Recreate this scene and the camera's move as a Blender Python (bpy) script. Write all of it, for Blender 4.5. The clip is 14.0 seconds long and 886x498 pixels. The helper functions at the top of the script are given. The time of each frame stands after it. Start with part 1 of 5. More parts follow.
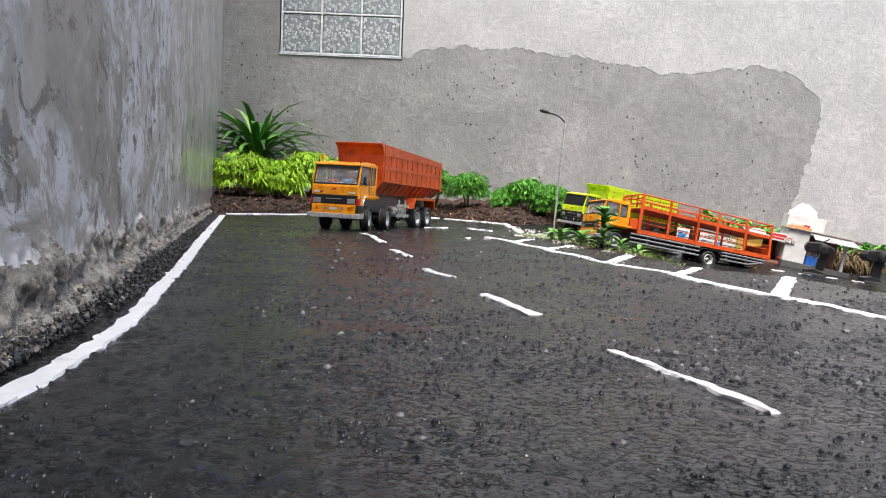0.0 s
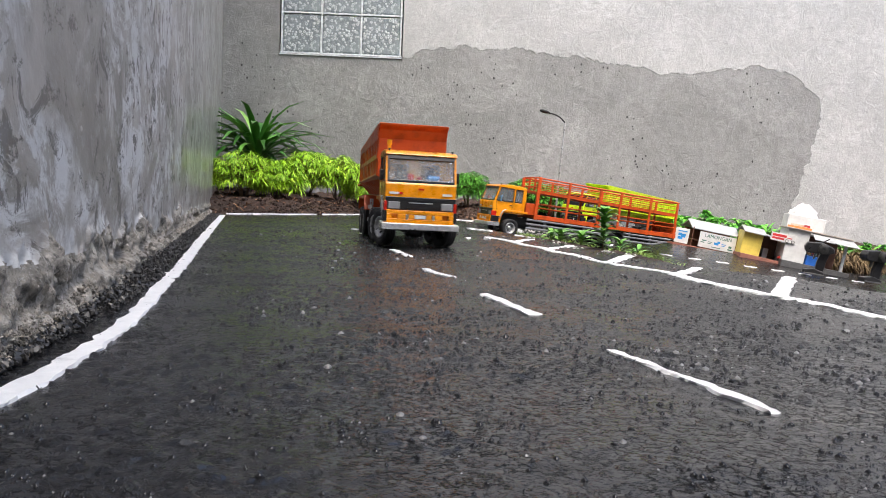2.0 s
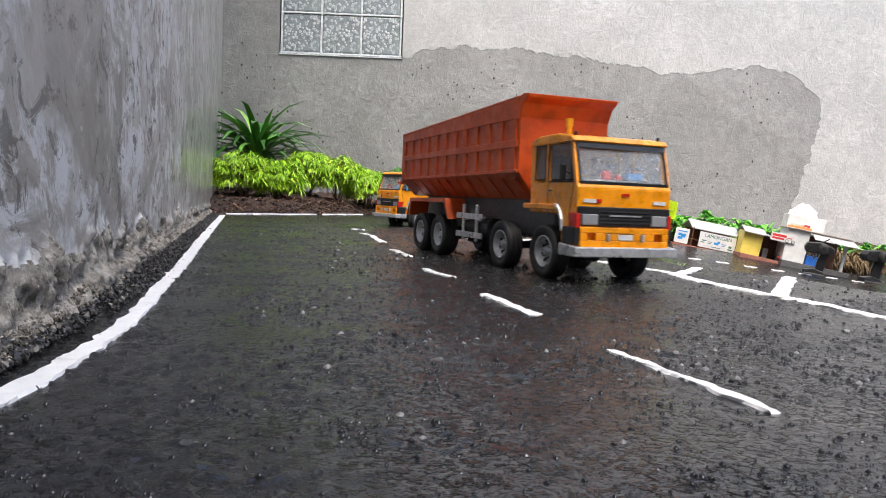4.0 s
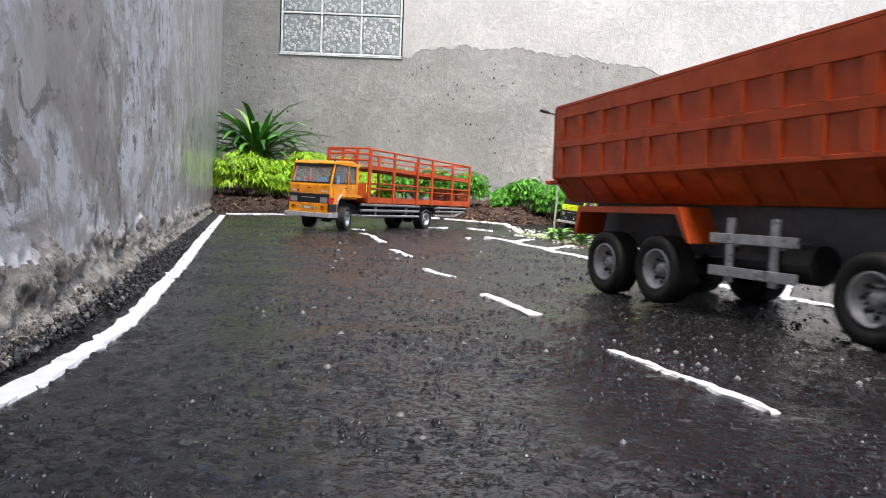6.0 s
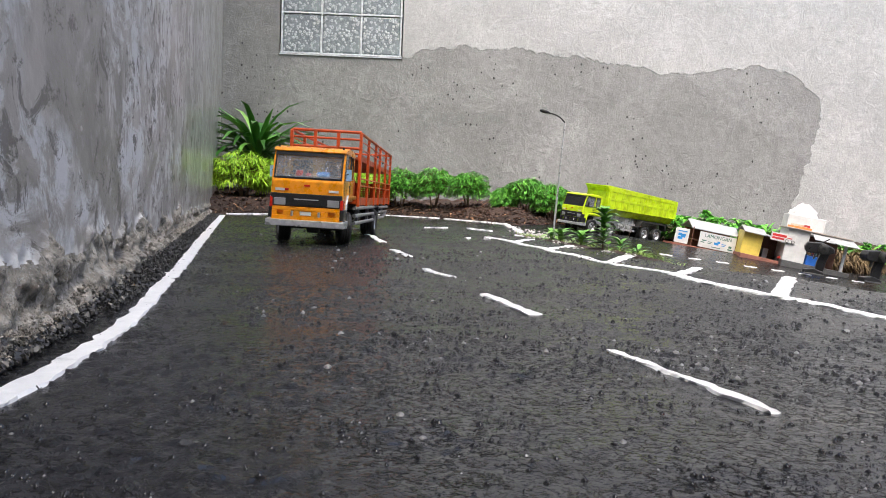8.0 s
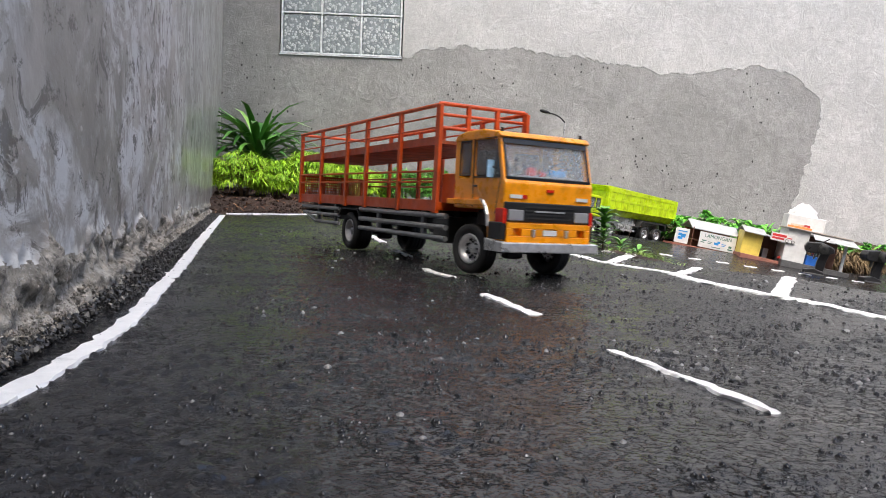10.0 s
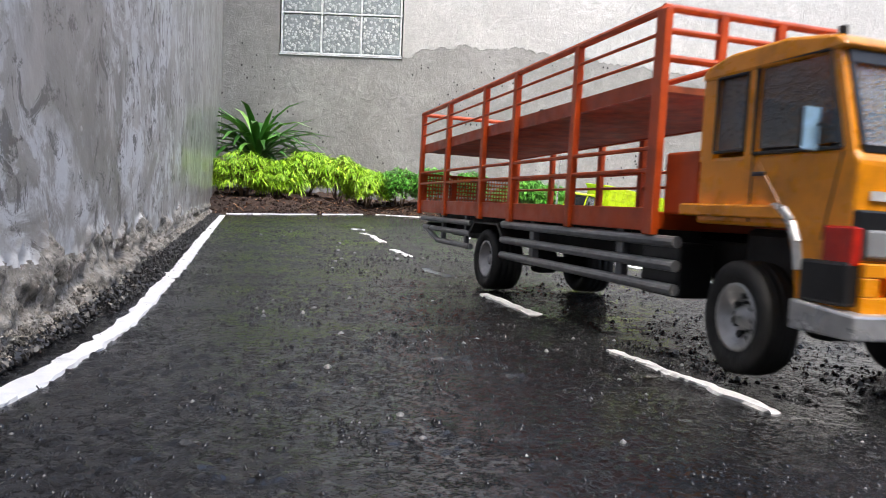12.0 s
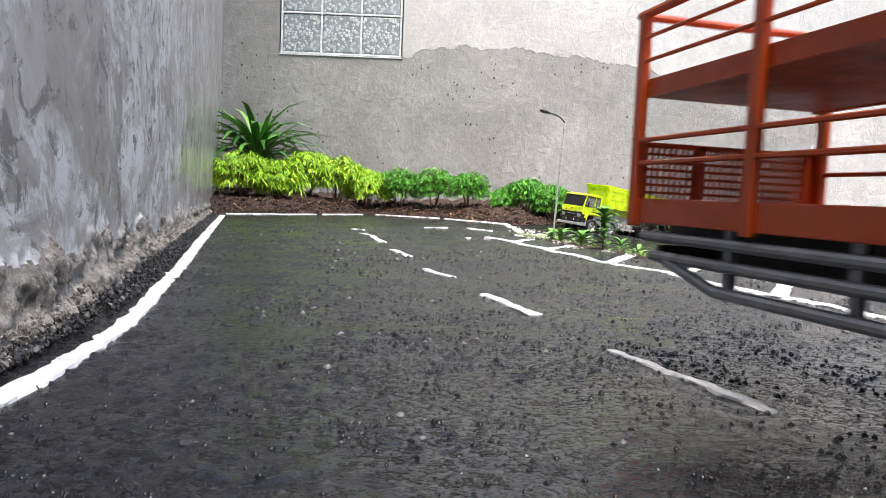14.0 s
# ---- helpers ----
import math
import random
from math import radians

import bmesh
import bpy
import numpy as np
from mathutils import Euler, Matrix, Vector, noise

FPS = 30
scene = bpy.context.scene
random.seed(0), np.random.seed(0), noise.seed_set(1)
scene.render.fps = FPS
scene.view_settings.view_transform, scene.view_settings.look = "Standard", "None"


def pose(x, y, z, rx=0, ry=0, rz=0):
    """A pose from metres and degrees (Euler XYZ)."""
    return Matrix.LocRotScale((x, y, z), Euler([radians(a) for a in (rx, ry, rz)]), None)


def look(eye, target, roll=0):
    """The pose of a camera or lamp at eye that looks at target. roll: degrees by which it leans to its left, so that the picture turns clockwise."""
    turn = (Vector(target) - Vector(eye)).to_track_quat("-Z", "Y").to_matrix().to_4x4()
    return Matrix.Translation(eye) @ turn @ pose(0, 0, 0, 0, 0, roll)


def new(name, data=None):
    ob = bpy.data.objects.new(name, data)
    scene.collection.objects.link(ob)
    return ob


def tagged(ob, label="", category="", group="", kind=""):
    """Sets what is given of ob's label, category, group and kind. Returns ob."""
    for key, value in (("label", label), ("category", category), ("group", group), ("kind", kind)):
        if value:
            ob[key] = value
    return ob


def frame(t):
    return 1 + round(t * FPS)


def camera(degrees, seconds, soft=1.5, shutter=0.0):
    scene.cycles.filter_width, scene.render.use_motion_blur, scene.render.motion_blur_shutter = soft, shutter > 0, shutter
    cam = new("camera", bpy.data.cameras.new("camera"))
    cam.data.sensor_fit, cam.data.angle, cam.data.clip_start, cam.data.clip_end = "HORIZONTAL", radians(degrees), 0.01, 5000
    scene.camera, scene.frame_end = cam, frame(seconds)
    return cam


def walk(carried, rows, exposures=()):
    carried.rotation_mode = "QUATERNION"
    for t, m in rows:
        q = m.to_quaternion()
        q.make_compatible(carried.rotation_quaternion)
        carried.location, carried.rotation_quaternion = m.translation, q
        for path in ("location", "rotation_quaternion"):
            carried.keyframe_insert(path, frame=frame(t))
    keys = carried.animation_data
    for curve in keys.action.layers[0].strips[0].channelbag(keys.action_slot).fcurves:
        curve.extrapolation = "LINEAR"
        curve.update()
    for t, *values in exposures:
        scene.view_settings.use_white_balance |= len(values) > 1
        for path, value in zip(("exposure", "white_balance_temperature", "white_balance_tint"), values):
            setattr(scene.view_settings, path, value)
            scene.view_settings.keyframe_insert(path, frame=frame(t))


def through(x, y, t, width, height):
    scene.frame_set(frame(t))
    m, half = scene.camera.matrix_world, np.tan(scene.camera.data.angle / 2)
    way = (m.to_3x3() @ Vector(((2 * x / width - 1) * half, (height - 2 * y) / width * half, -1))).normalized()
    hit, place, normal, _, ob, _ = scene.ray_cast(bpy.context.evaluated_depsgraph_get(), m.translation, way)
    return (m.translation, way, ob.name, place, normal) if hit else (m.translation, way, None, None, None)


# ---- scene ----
cam = camera(59.748, 14.0, soft=0.8, shutter=0.5)
EYE = (0.0, 0.0, 0.0842)
view = look(EYE, (0.0, 10.0, 0.0842 - 0.65988), roll=2.327)
walk(cam, [(0.0, view), (14.0, view)], exposures=[(0.0, 1.6), (3.2, 1.63), (5.3, 1.82), (6.5, 1.93), (7.0, 1.85), (7.5, 1.66), (8.2, 1.6), (10.3, 1.57), (11.0, 1.6), (11.5, 1.7), (12.0, 1.9), (12.5, 2.02), (14.0, 1.98)])

# ---- light ----
world = bpy.data.worlds.new("sky")
scene.world = world
world.use_nodes = True
sky = world.node_tree.nodes.new("ShaderNodeTexSky")
sky.sky_type = "NISHITA"
sky.sun_disc = False
sky.sun_elevation, sky.sun_rotation = radians(62), radians(175)
sky.air_density, sky.dust_density, sky.ozone_density = 1.0, 4.0, 1.0
world.node_tree.links.new(sky.outputs["Color"], world.node_tree.nodes["Background"].inputs["Color"])
world.node_tree.nodes["Background"].inputs["Strength"].default_value = 0.13
sun = new("sun", bpy.data.lights.new("sun", "SUN"))
sun.data.energy, sun.data.angle, sun.data.color = 1.45, radians(45), (1.0, 0.95, 0.88)
sun.matrix_world = look((0, 0, 5), (0.05, 0.85, 5 - 1.9))


# ---- materials ----
class Nodes:
    """A node material with a few short calls."""

    def __init__(self, name):
        self.mat = bpy.data.materials.new(name)
        self.mat.use_nodes = True
        self.tree = self.mat.node_tree
        self.bsdf = self.tree.nodes["Principled BSDF"]
        self.coord = self.tree.nodes.new("ShaderNodeTexCoord").outputs["Object"]

    def put(self, value, socket):
        if isinstance(value, bpy.types.NodeSocket):
            self.tree.links.new(value, socket)
        elif isinstance(value, tuple) and len(value) == 3 and socket.type == "RGBA":
            socket.default_value = (*value, 1)
        else:
            socket.default_value = value

    def set(self, **inputs):
        for key, value in inputs.items():
            self.put(value, self.bsdf.inputs[key.replace("_", " ")])
        return self

    def stretch(self, sx, sy, sz, turn=0):
        n = self.tree.nodes.new("ShaderNodeMapping")
        n.inputs["Scale"].default_value = (sx, sy, sz)
        n.inputs["Rotation"].default_value = (0, 0, turn)
        self.tree.links.new(self.coord, n.inputs["Vector"])
        return n.outputs["Vector"]

    def noise(self, scale, detail=6, rough=0.6, warp=0.0, at=None):
        n = self.tree.nodes.new("ShaderNodeTexNoise")
        n.inputs["Scale"].default_value, n.inputs["Detail"].default_value = scale, detail
        n.inputs["Roughness"].default_value, n.inputs["Distortion"].default_value = rough, warp
        self.tree.links.new(at or self.coord, n.inputs["Vector"])
        return n.outputs["Fac"]

    def cells(self, scale, feature="F1", at=None, out="Distance"):
        n = self.tree.nodes.new("ShaderNodeTexVoronoi")
        n.feature = feature
        n.inputs["Scale"].default_value = scale
        self.tree.links.new(at or self.coord, n.inputs["Vector"])
        return n.outputs[out]

    def ramp(self, fac, *stops):
        n = self.tree.nodes.new("ShaderNodeValToRGB")
        while len(n.color_ramp.elements) < len(stops):
            n.color_ramp.elements.new(0.5)
        for e, (p, col) in zip(n.color_ramp.elements, stops):
            e.position = p
            e.color = (*col, 1) if isinstance(col, tuple) else (col, col, col, 1)
        self.tree.links.new(fac, n.inputs["Fac"])
        return n.outputs["Color"]

    def mix(self, fac, a, b, how="MIX"):
        n = self.tree.nodes.new("ShaderNodeMix")
        n.data_type, n.blend_type = "RGBA", how
        for value, i in ((fac, 0), (a, 6), (b, 7)):
            self.put((value, value, value) if i and isinstance(value, float) else value, n.inputs[i])
        return n.outputs[2]

    def math(self, how, a, b=0.0):
        n = self.tree.nodes.new("ShaderNodeMath")
        n.operation = how
        self.put(a, n.inputs[0]), self.put(b, n.inputs[1])
        return n.outputs[0]

    def bump(self, height, strength=0.5, distance=0.001, over=None):
        n = self.tree.nodes.new("ShaderNodeBump")
        n.inputs["Strength"].default_value, n.inputs["Distance"].default_value = strength, distance
        self.tree.links.new(height, n.inputs["Height"])
        if over:
            self.tree.links.new(over, n.inputs["Normal"])
        return n.outputs["Normal"]

    def axis(self, k):
        n = self.tree.nodes.new("ShaderNodeSeparateXYZ")
        self.tree.links.new(self.coord, n.inputs[0])
        return n.outputs[k]

    def random(self):
        return self.tree.nodes.new("ShaderNodeNewGeometry").outputs["Random Per Island"]


def paint(name, colour, rough=0.3, wear=0.25, metal=0.0, coat=0.3):
    """Model paint: brush unevenness, grime and water film."""
    m = Nodes(name)
    dark = tuple(c * 0.62 for c in colour)
    light = tuple(min(1, c * 1.12 + 0.01) for c in colour)
    col = m.ramp(m.noise(38, 5), (0.3, dark), (0.5, colour), (0.75, light))
    col = m.mix(m.ramp(m.noise(160, 4, 0.7), (0.62, 0.0), (0.75, wear)), col, tuple(c * 0.4 + 0.02 for c in colour))
    m.set(Base_Color=col, Metallic=metal, Coat_Weight=coat, Coat_Roughness=0.12)
    m.set(Roughness=m.ramp(m.noise(70), (0.3, rough * 0.7), (0.7, min(1, rough * 1.5))))
    m.set(Normal=m.bump(m.noise(220, 3), 0.25, 0.0006))
    return m.mat


def asphalt_material():
    m = Nodes("wet_asphalt")
    col = m.ramp(m.noise(420, 3), (0.3, (0.006, 0.006, 0.007)), (0.6, (0.012, 0.012, 0.013)), (0.8, (0.03, 0.03, 0.031)))
    col = m.mix(m.ramp(m.noise(2.2, 4), (0.4, 0.0), (0.7, 0.5)), col, (0.02, 0.019, 0.019))
    col = m.mix(m.ramp(m.cells(230, out="Color"), (0.93, 0.0), (0.95, 0.5)), col, (0.16, 0.16, 0.16))
    film = m.noise(5.5, 5, 0.6, 0.4, m.stretch(1, 0.6, 1))
    m.set(Base_Color=col, Roughness=m.mix(m.ramp(film, (0.38, 0.0), (0.62, 1.0)), 0.13, 0.26))
    m.set(Specular_IOR_Level=0.5)
    patches = m.ramp(m.noise(14, 4, 0.6), (0.4, 0.25), (0.62, 1.0))
    b = m.bump(m.noise(60, 3, 0.5, 0.0, m.stretch(0.6, 1.3, 1)), 0.16, 0.0025)
    lumps = m.mix(1.0, m.ramp(m.noise(230, 4, 0.6), (0.52, 0.0), (0.62, 1.0)), patches, "MULTIPLY")
    b = m.bump(lumps, 0.9, 0.003, b)
    b = m.bump(m.ramp(m.noise(520, 3, 0.6), (0.5, 0.0), (0.68, 1.0)), 0.3, 0.001, b)
    m.set(Normal=b)
    return m.mat


def line_paint():
    m = Nodes("white_road_paint")
    col = m.ramp(m.noise(90, 6, 0.7), (0.25, (0.5, 0.5, 0.5)), (0.42, (0.78, 0.78, 0.78)), (0.7, (0.86, 0.86, 0.86)))
    m.set(Base_Color=col, Roughness=0.5, Normal=m.bump(m.noise(170, 5, 0.7), 0.8, 0.003))
    return m.mat


def plaster(name, low, mid, high, rough=0.75, streak=0.0, specks=0.0, rise=0.9, coat=0.0, grit=240, long=1.0):
    """Bare cement render: trowel marks, runs, pits. long: how far the marks run along the wall."""
    m = Nodes(name)
    at = m.stretch(1, 1 / long, 1)
    col = m.ramp(m.noise(2.6, 8, 0.7, 0.6, at), (0.3, low), (0.5, mid), (0.7, high))
    col = m.mix(m.ramp(m.noise(26, 7, 0.75, 0.3, at), (0.42, 0.0), (0.62, 0.6)), col, low)
    col = m.mix(m.ramp(m.noise(95, 5, 0.75, 0.8, at), (0.48, 0.0), (0.62, 0.55)), col, tuple(c * 0.72 for c in mid))
    col = m.mix(m.ramp(m.noise(140, 4, 0.7, 0.0, at), (0.56, 0.0), (0.68, 0.6)), col, high)
    col = m.mix(m.ramp(m.noise(9, 8, 0.75, 1.5, at), (0.55, 0.0), (0.66, 0.5)), col, high)
    if streak:
        runs = m.noise(6, 7, 0.75, 0.6, m.stretch(2, 0.4, 0.42))
        col = m.mix(m.ramp(runs, (0.5, 0.0), (0.58, streak)), col, tuple(c * 0.5 for c in mid))
        wash = m.noise(5, 8, 0.8, 0.5, m.stretch(1.6, 0.35, 0.5))
        col = m.mix(m.ramp(wash, (0.52, 0.0), (0.6, streak)), col, high)
        flecks = m.noise(14, 6, 0.8, 0.2, m.stretch(2, 0.55, 0.36))
        col = m.mix(m.ramp(flecks, (0.6, 0.0), (0.66, 0.7)), col, tuple(min(0.8, c * 1.25) for c in high))
    if specks:
        spot = m.cells(36, at=m.stretch(1, 1, 0.75))
        spot = m.math("ADD", spot, m.ramp(m.noise(3.5, 3), (0.38, 0.4), (0.58, 0.0)))
        spot = m.math("ADD", spot, m.ramp(m.noise(60, 3), (0.3, 0.0), (0.7, 0.12)))
        col = m.mix(m.ramp(spot, (0.19, specks), (0.24, 0.0)), col, (0.015, 0.015, 0.014))
    m.set(Base_Color=col, Roughness=m.ramp(m.noise(4, 5), (0.3, rough * 0.75), (0.7, rough)), Coat_Weight=coat, Coat_Roughness=0.14)
    b = m.bump(m.noise(14, 8, 0.7, 1.2, at), rise * 0.5, 0.012)
    m.set(Normal=m.bump(m.noise(grit, 5, 0.75, 0.0, at), rise * 0.6, 0.003, b))
    return m.mat


def polished_plaster(name):
    """Damp cement float finish: brown-grey body, pale lime bloom in ragged runs, dark wet runs; the far length is trowelled to a shine."""
    m = Nodes(name)
    body = m.ramp(m.noise(6, 7, 0.7, 0.8, m.stretch(1, 0.5, 0.8)), (0.32, (0.2, 0.182, 0.158)), (0.5, (0.34, 0.315, 0.283)), (0.68, (0.5, 0.47, 0.432)))
    patch = m.ramp(m.noise(7, 6, 0.65, 1.2, m.stretch(1, 0.45, 0.7)), (0.43, 0.0), (0.52, 1.0))
    runs = m.ramp(m.noise(40, 9, 0.75, 0.8, m.stretch(1, 0.3, 0.55)), (0.44, 0.0), (0.53, 1.0))
    bloom = m.mix(1.0, patch, runs, "MULTIPLY")
    col = m.mix(bloom, body, (0.62, 0.615, 0.6))
    fine = m.ramp(m.noise(110, 7, 0.75, 0.5, m.stretch(1, 0.3, 0.6)), (0.55, 0.0), (0.66, 0.45))
    col = m.mix(fine, col, (0.46, 0.445, 0.42))
    wet = m.ramp(m.noise(46, 8, 0.78, 0.8, m.stretch(1, 0.35, 0.6)), (0.55, 0.0), (0.6, 0.8))
    col = m.mix(wet, col, (0.13, 0.117, 0.102))
    scratch = m.ramp(m.noise(14, 8, 0.8, 3.0, m.stretch(1, 0.5, 1.2)), (0.64, 0.0), (0.68, 0.5))
    col = m.mix(scratch, col, (0.6, 0.595, 0.58))
    chips = m.ramp(m.cells(34, at=m.stretch(1, 0.4, 1)), (0.06, 0.9), (0.085, 0.0))
    col = m.mix(m.mix(1.0, chips, m.ramp(m.noise(9, 3), (0.5, 0.0), (0.56, 1.0)), "MULTIPLY"), col, (0.65, 0.63, 0.6))
    shine = m.ramp(m.math("ADD", m.math("MULTIPLY", m.axis(1), 0.33), m.math("MULTIPLY", m.noise(6, 4), 0.2)), (0.5, 0.0), (0.72, 1.0))
    dull = m.mix(shine, m.mix(bloom, 0.55, 0.8), m.mix(bloom, 0.3, 0.45))
    m.set(Base_Color=col, Roughness=dull, Coat_Weight=m.math("MULTIPLY", shine, 0.5), Coat_Roughness=0.12, Specular_IOR_Level=0.4)
    b = m.bump(m.noise(16, 6, 0.65, 0.8), 0.25, 0.004)
    m.set(Normal=m.bump(m.noise(210, 5, 0.7), 0.25, 0.0012, b))
    return m.mat


def broken_concrete():
    """Crumbled footing: pale buff lumps, small dark blotches and sand grains."""
    m = Nodes("crumbled_concrete")
    col = m.ramp(m.noise(30, 7, 0.72, 0.6), (0.3, (0.12, 0.104, 0.084)), (0.47, (0.33, 0.3, 0.255)), (0.64, (0.52, 0.485, 0.43)))
    col = m.mix(m.ramp(m.noise(150, 5, 0.7), (0.52, 0.0), (0.62, 0.8)), col, (0.07, 0.062, 0.05))
    col = m.mix(m.ramp(m.noise(330, 4, 0.7), (0.58, 0.0), (0.68, 0.7)), col, (0.62, 0.6, 0.56))
    m.set(Base_Color=col, Roughness=0.75, Coat_Weight=0.12, Coat_Roughness=0.3)
    b = m.bump(m.noise(90, 6, 0.75, 0.5), 1.0, 0.006)
    m.set(Normal=m.bump(m.noise(400, 4, 0.7), 0.8, 0.002, b))
    return m.mat


def leaf_material(name, dark, mid, light, rough=0.35):
    m = Nodes(name)
    col = m.ramp(m.random(), (0.0, dark), (0.5, mid), (1.0, light))
    col = m.mix(m.ramp(m.noise(60, 4), (0.4, 0.0), (0.8, 0.4)), col, dark)
    m.set(Base_Color=col, Roughness=rough, Normal=m.bump(m.noise(150, 3), 0.3, 0.001))
    m.set(Subsurface_Weight=0.0, Transmission_Weight=0.0, Coat_Weight=0.15)
    return m.mat


def plain(name, colour, rough=0.5, metal=0.0, grain=120, vary=0.25, bump=0.2):
    m = Nodes(name)
    m.set(Base_Color=m.ramp(m.noise(grain, 5), (0.3, tuple(c * (1 - vary) for c in colour)), (0.7, tuple(min(1, c * (1 + vary)) for c in colour))))
    m.set(Roughness=m.ramp(m.noise(grain * 0.4), (0.3, rough * 0.75), (0.7, min(1, rough * 1.25))), Metallic=metal)
    m.set(Normal=m.bump(m.noise(grain * 2, 4), bump, 0.0008))
    return m.mat


def glass_material(name, colour, rough=0.03, drops=0.0, through=0.9):
    m = Nodes(name)
    m.set(Base_Color=colour, Transmission_Weight=through, Roughness=rough, IOR=1.45)
    if drops:
        d = m.cells(420)
        m.set(Normal=m.bump(m.ramp(d, (0.0, 1.0), (0.45, 0.0)), drops, 0.002))
        m.set(Roughness=m.ramp(d, (0.1, 0.02), (0.5, rough)))
    return m.mat


def block_glass():
    """Patterned glass: rows of small flowers pressed into the face."""
    m = Nodes("patterned_glass")
    flower = m.cells(62)
    leaf = m.cells(260, "SMOOTH_F1")
    col = m.ramp(flower, (0.1, (0.75, 0.78, 0.8)), (0.22, (0.16, 0.19, 0.2)), (0.36, (0.7, 0.74, 0.75)), (0.52, (0.2, 0.23, 0.24)))
    col = m.mix(m.ramp(leaf, (0.2, 0.35), (0.45, 0.0)), col, (0.7, 0.73, 0.75))
    col = m.mix(m.ramp(m.noise(9, 3), (0.45, 0.0), (0.65, 0.55)), col, (0.34, 0.39, 0.41))
    m.set(Base_Color=col, Transmission_Weight=0.15, Roughness=0.14, IOR=1.45)
    m.set(Normal=m.bump(m.ramp(flower, (0.08, 1.0), (0.2, 0.1), (0.32, 0.9), (0.5, 0.0)), 0.7, 0.003))
    return m.mat


ASPHALT = asphalt_material()
WHITE_LINE = line_paint()
WALL_DARK = plaster("grey_cement_render", (0.19, 0.19, 0.185), (0.275, 0.273, 0.268), (0.37, 0.368, 0.362), 0.8, 0.0, 0.9, 1.4)
WALL_LIGHT = plaster("pale_cement_render", (0.36, 0.36, 0.355), (0.45, 0.45, 0.445), (0.56, 0.56, 0.555), 0.8, 0.0, 0.0, 1.3)
WALL_SIDE = polished_plaster("damp_cement_render")
RUBBLE = broken_concrete()
SOIL = plaster("damp_soil", (0.02, 0.011, 0.007), (0.045, 0.023, 0.014), (0.09, 0.048, 0.03), 0.9, 0.0, 0.0, 2.0, 0.0, 300)
YELLOW = paint("yellow_truck_paint", (0.86, 0.31, 0.003), 0.28, 0.12)
ORANGE = paint("orange_truck_paint", (0.52, 0.068, 0.005), 0.42, 0.3, 0.0, 0.15)
LIME = paint("lime_truck_paint", (0.52, 0.7, 0.01), 0.3, 0.06)
BLACK = plain("black_plastic", (0.014, 0.014, 0.015), 0.35)
DARK = plain("dark_chassis", (0.02, 0.02, 0.02), 0.6)
GREY = plain("grey_chassis_paint", (0.09, 0.09, 0.093), 0.45)
SILVER = plain("silver_paint", (0.52, 0.53, 0.54), 0.3, 0.6)
GUARD = plain("grey_guard_paint", (0.24, 0.245, 0.25), 0.35, 0.3)
RUBBER = plain("black_rubber", (0.012, 0.012, 0.012), 0.6, 0.0, 300, 0.3, 0.5)
RIM = plain("silver_rim", (0.5, 0.5, 0.5), 0.32, 0.7)
LAMP_GLASS = glass_material("headlamp_glass", (0.5, 0.52, 0.55), 0.08, 0.0, 0.5)
RED_LENS = plain("red_lens", (0.5, 0.02, 0.01), 0.2)
AMBER = plain("amber_lens", (0.85, 0.35, 0.01), 0.2)
BLUE_PLASTIC = plain("blue_plastic", (0.05, 0.25, 0.6), 0.3)
WINDSCREEN = glass_material("wet_windscreen", (0.85, 0.88, 0.9), 0.03, 0.35, 0.92)
SIDE_GLASS = glass_material("tinted_glass", (0.5, 0.53, 0.55), 0.06, 0.25, 0.85)
DARK_GLASS = plain("dark_glass", (0.012, 0.012, 0.014), 0.08)
BLOCK_GLASS = block_glass()
MORTAR = plain("pale_mortar", (0.58, 0.61, 0.63), 0.6, 0.0, 60)
YELLOW_LEAF = leaf_material("yellow_green_leaf", (0.2, 0.42, 0.012), (0.4, 0.7, 0.025), (0.62, 0.85, 0.07))
GREEN_LEAF = leaf_material("green_leaf", (0.05, 0.22, 0.02), (0.12, 0.44, 0.04), (0.26, 0.62, 0.09))
BLADE_LEAF = leaf_material("dark_blade_leaf", (0.04, 0.15, 0.025), (0.11, 0.32, 0.05), (0.3, 0.55, 0.12), 0.28)
STEM = plain("brown_stem", (0.16, 0.1, 0.055), 0.8)
WHITE_BOARD = plain("white_board", (0.6, 0.6, 0.59), 0.5, 0.0, 40, 0.12)
ROOF_GREY = plain("grey_roof_sheet", (0.36, 0.37, 0.37), 0.45, 0.2, 30)
YELLOW_BOARD = plain("yellow_board", (0.66, 0.52, 0.1), 0.5, 0.0, 40, 0.15)
BLUE_BOARD = plain("blue_board", (0.02, 0.13, 0.5), 0.4, 0.0, 40)
RED_BOARD = plain("red_board", (0.45, 0.03, 0.02), 0.45, 0.0, 40)
BROWN_BOARD = plain("brown_board", (0.14, 0.06, 0.035), 0.6, 0.0, 40)
STONE = plain("pale_grit", (0.2, 0.2, 0.2), 0.35, 0.0, 200, 0.5)


# ---- building helpers ----
def part(name, bm, material, parent=None, label=""):
    """One mesh object from a bmesh, under a thing or a part."""
    mesh = bpy.data.meshes.new(name)
    bmesh.ops.recalc_face_normals(bm, faces=bm.faces)
    bm.to_mesh(mesh)
    bm.free()
    mesh.materials.append(material)
    ob = new(name, mesh)
    ob.parent = parent
    return tagged(ob, label)


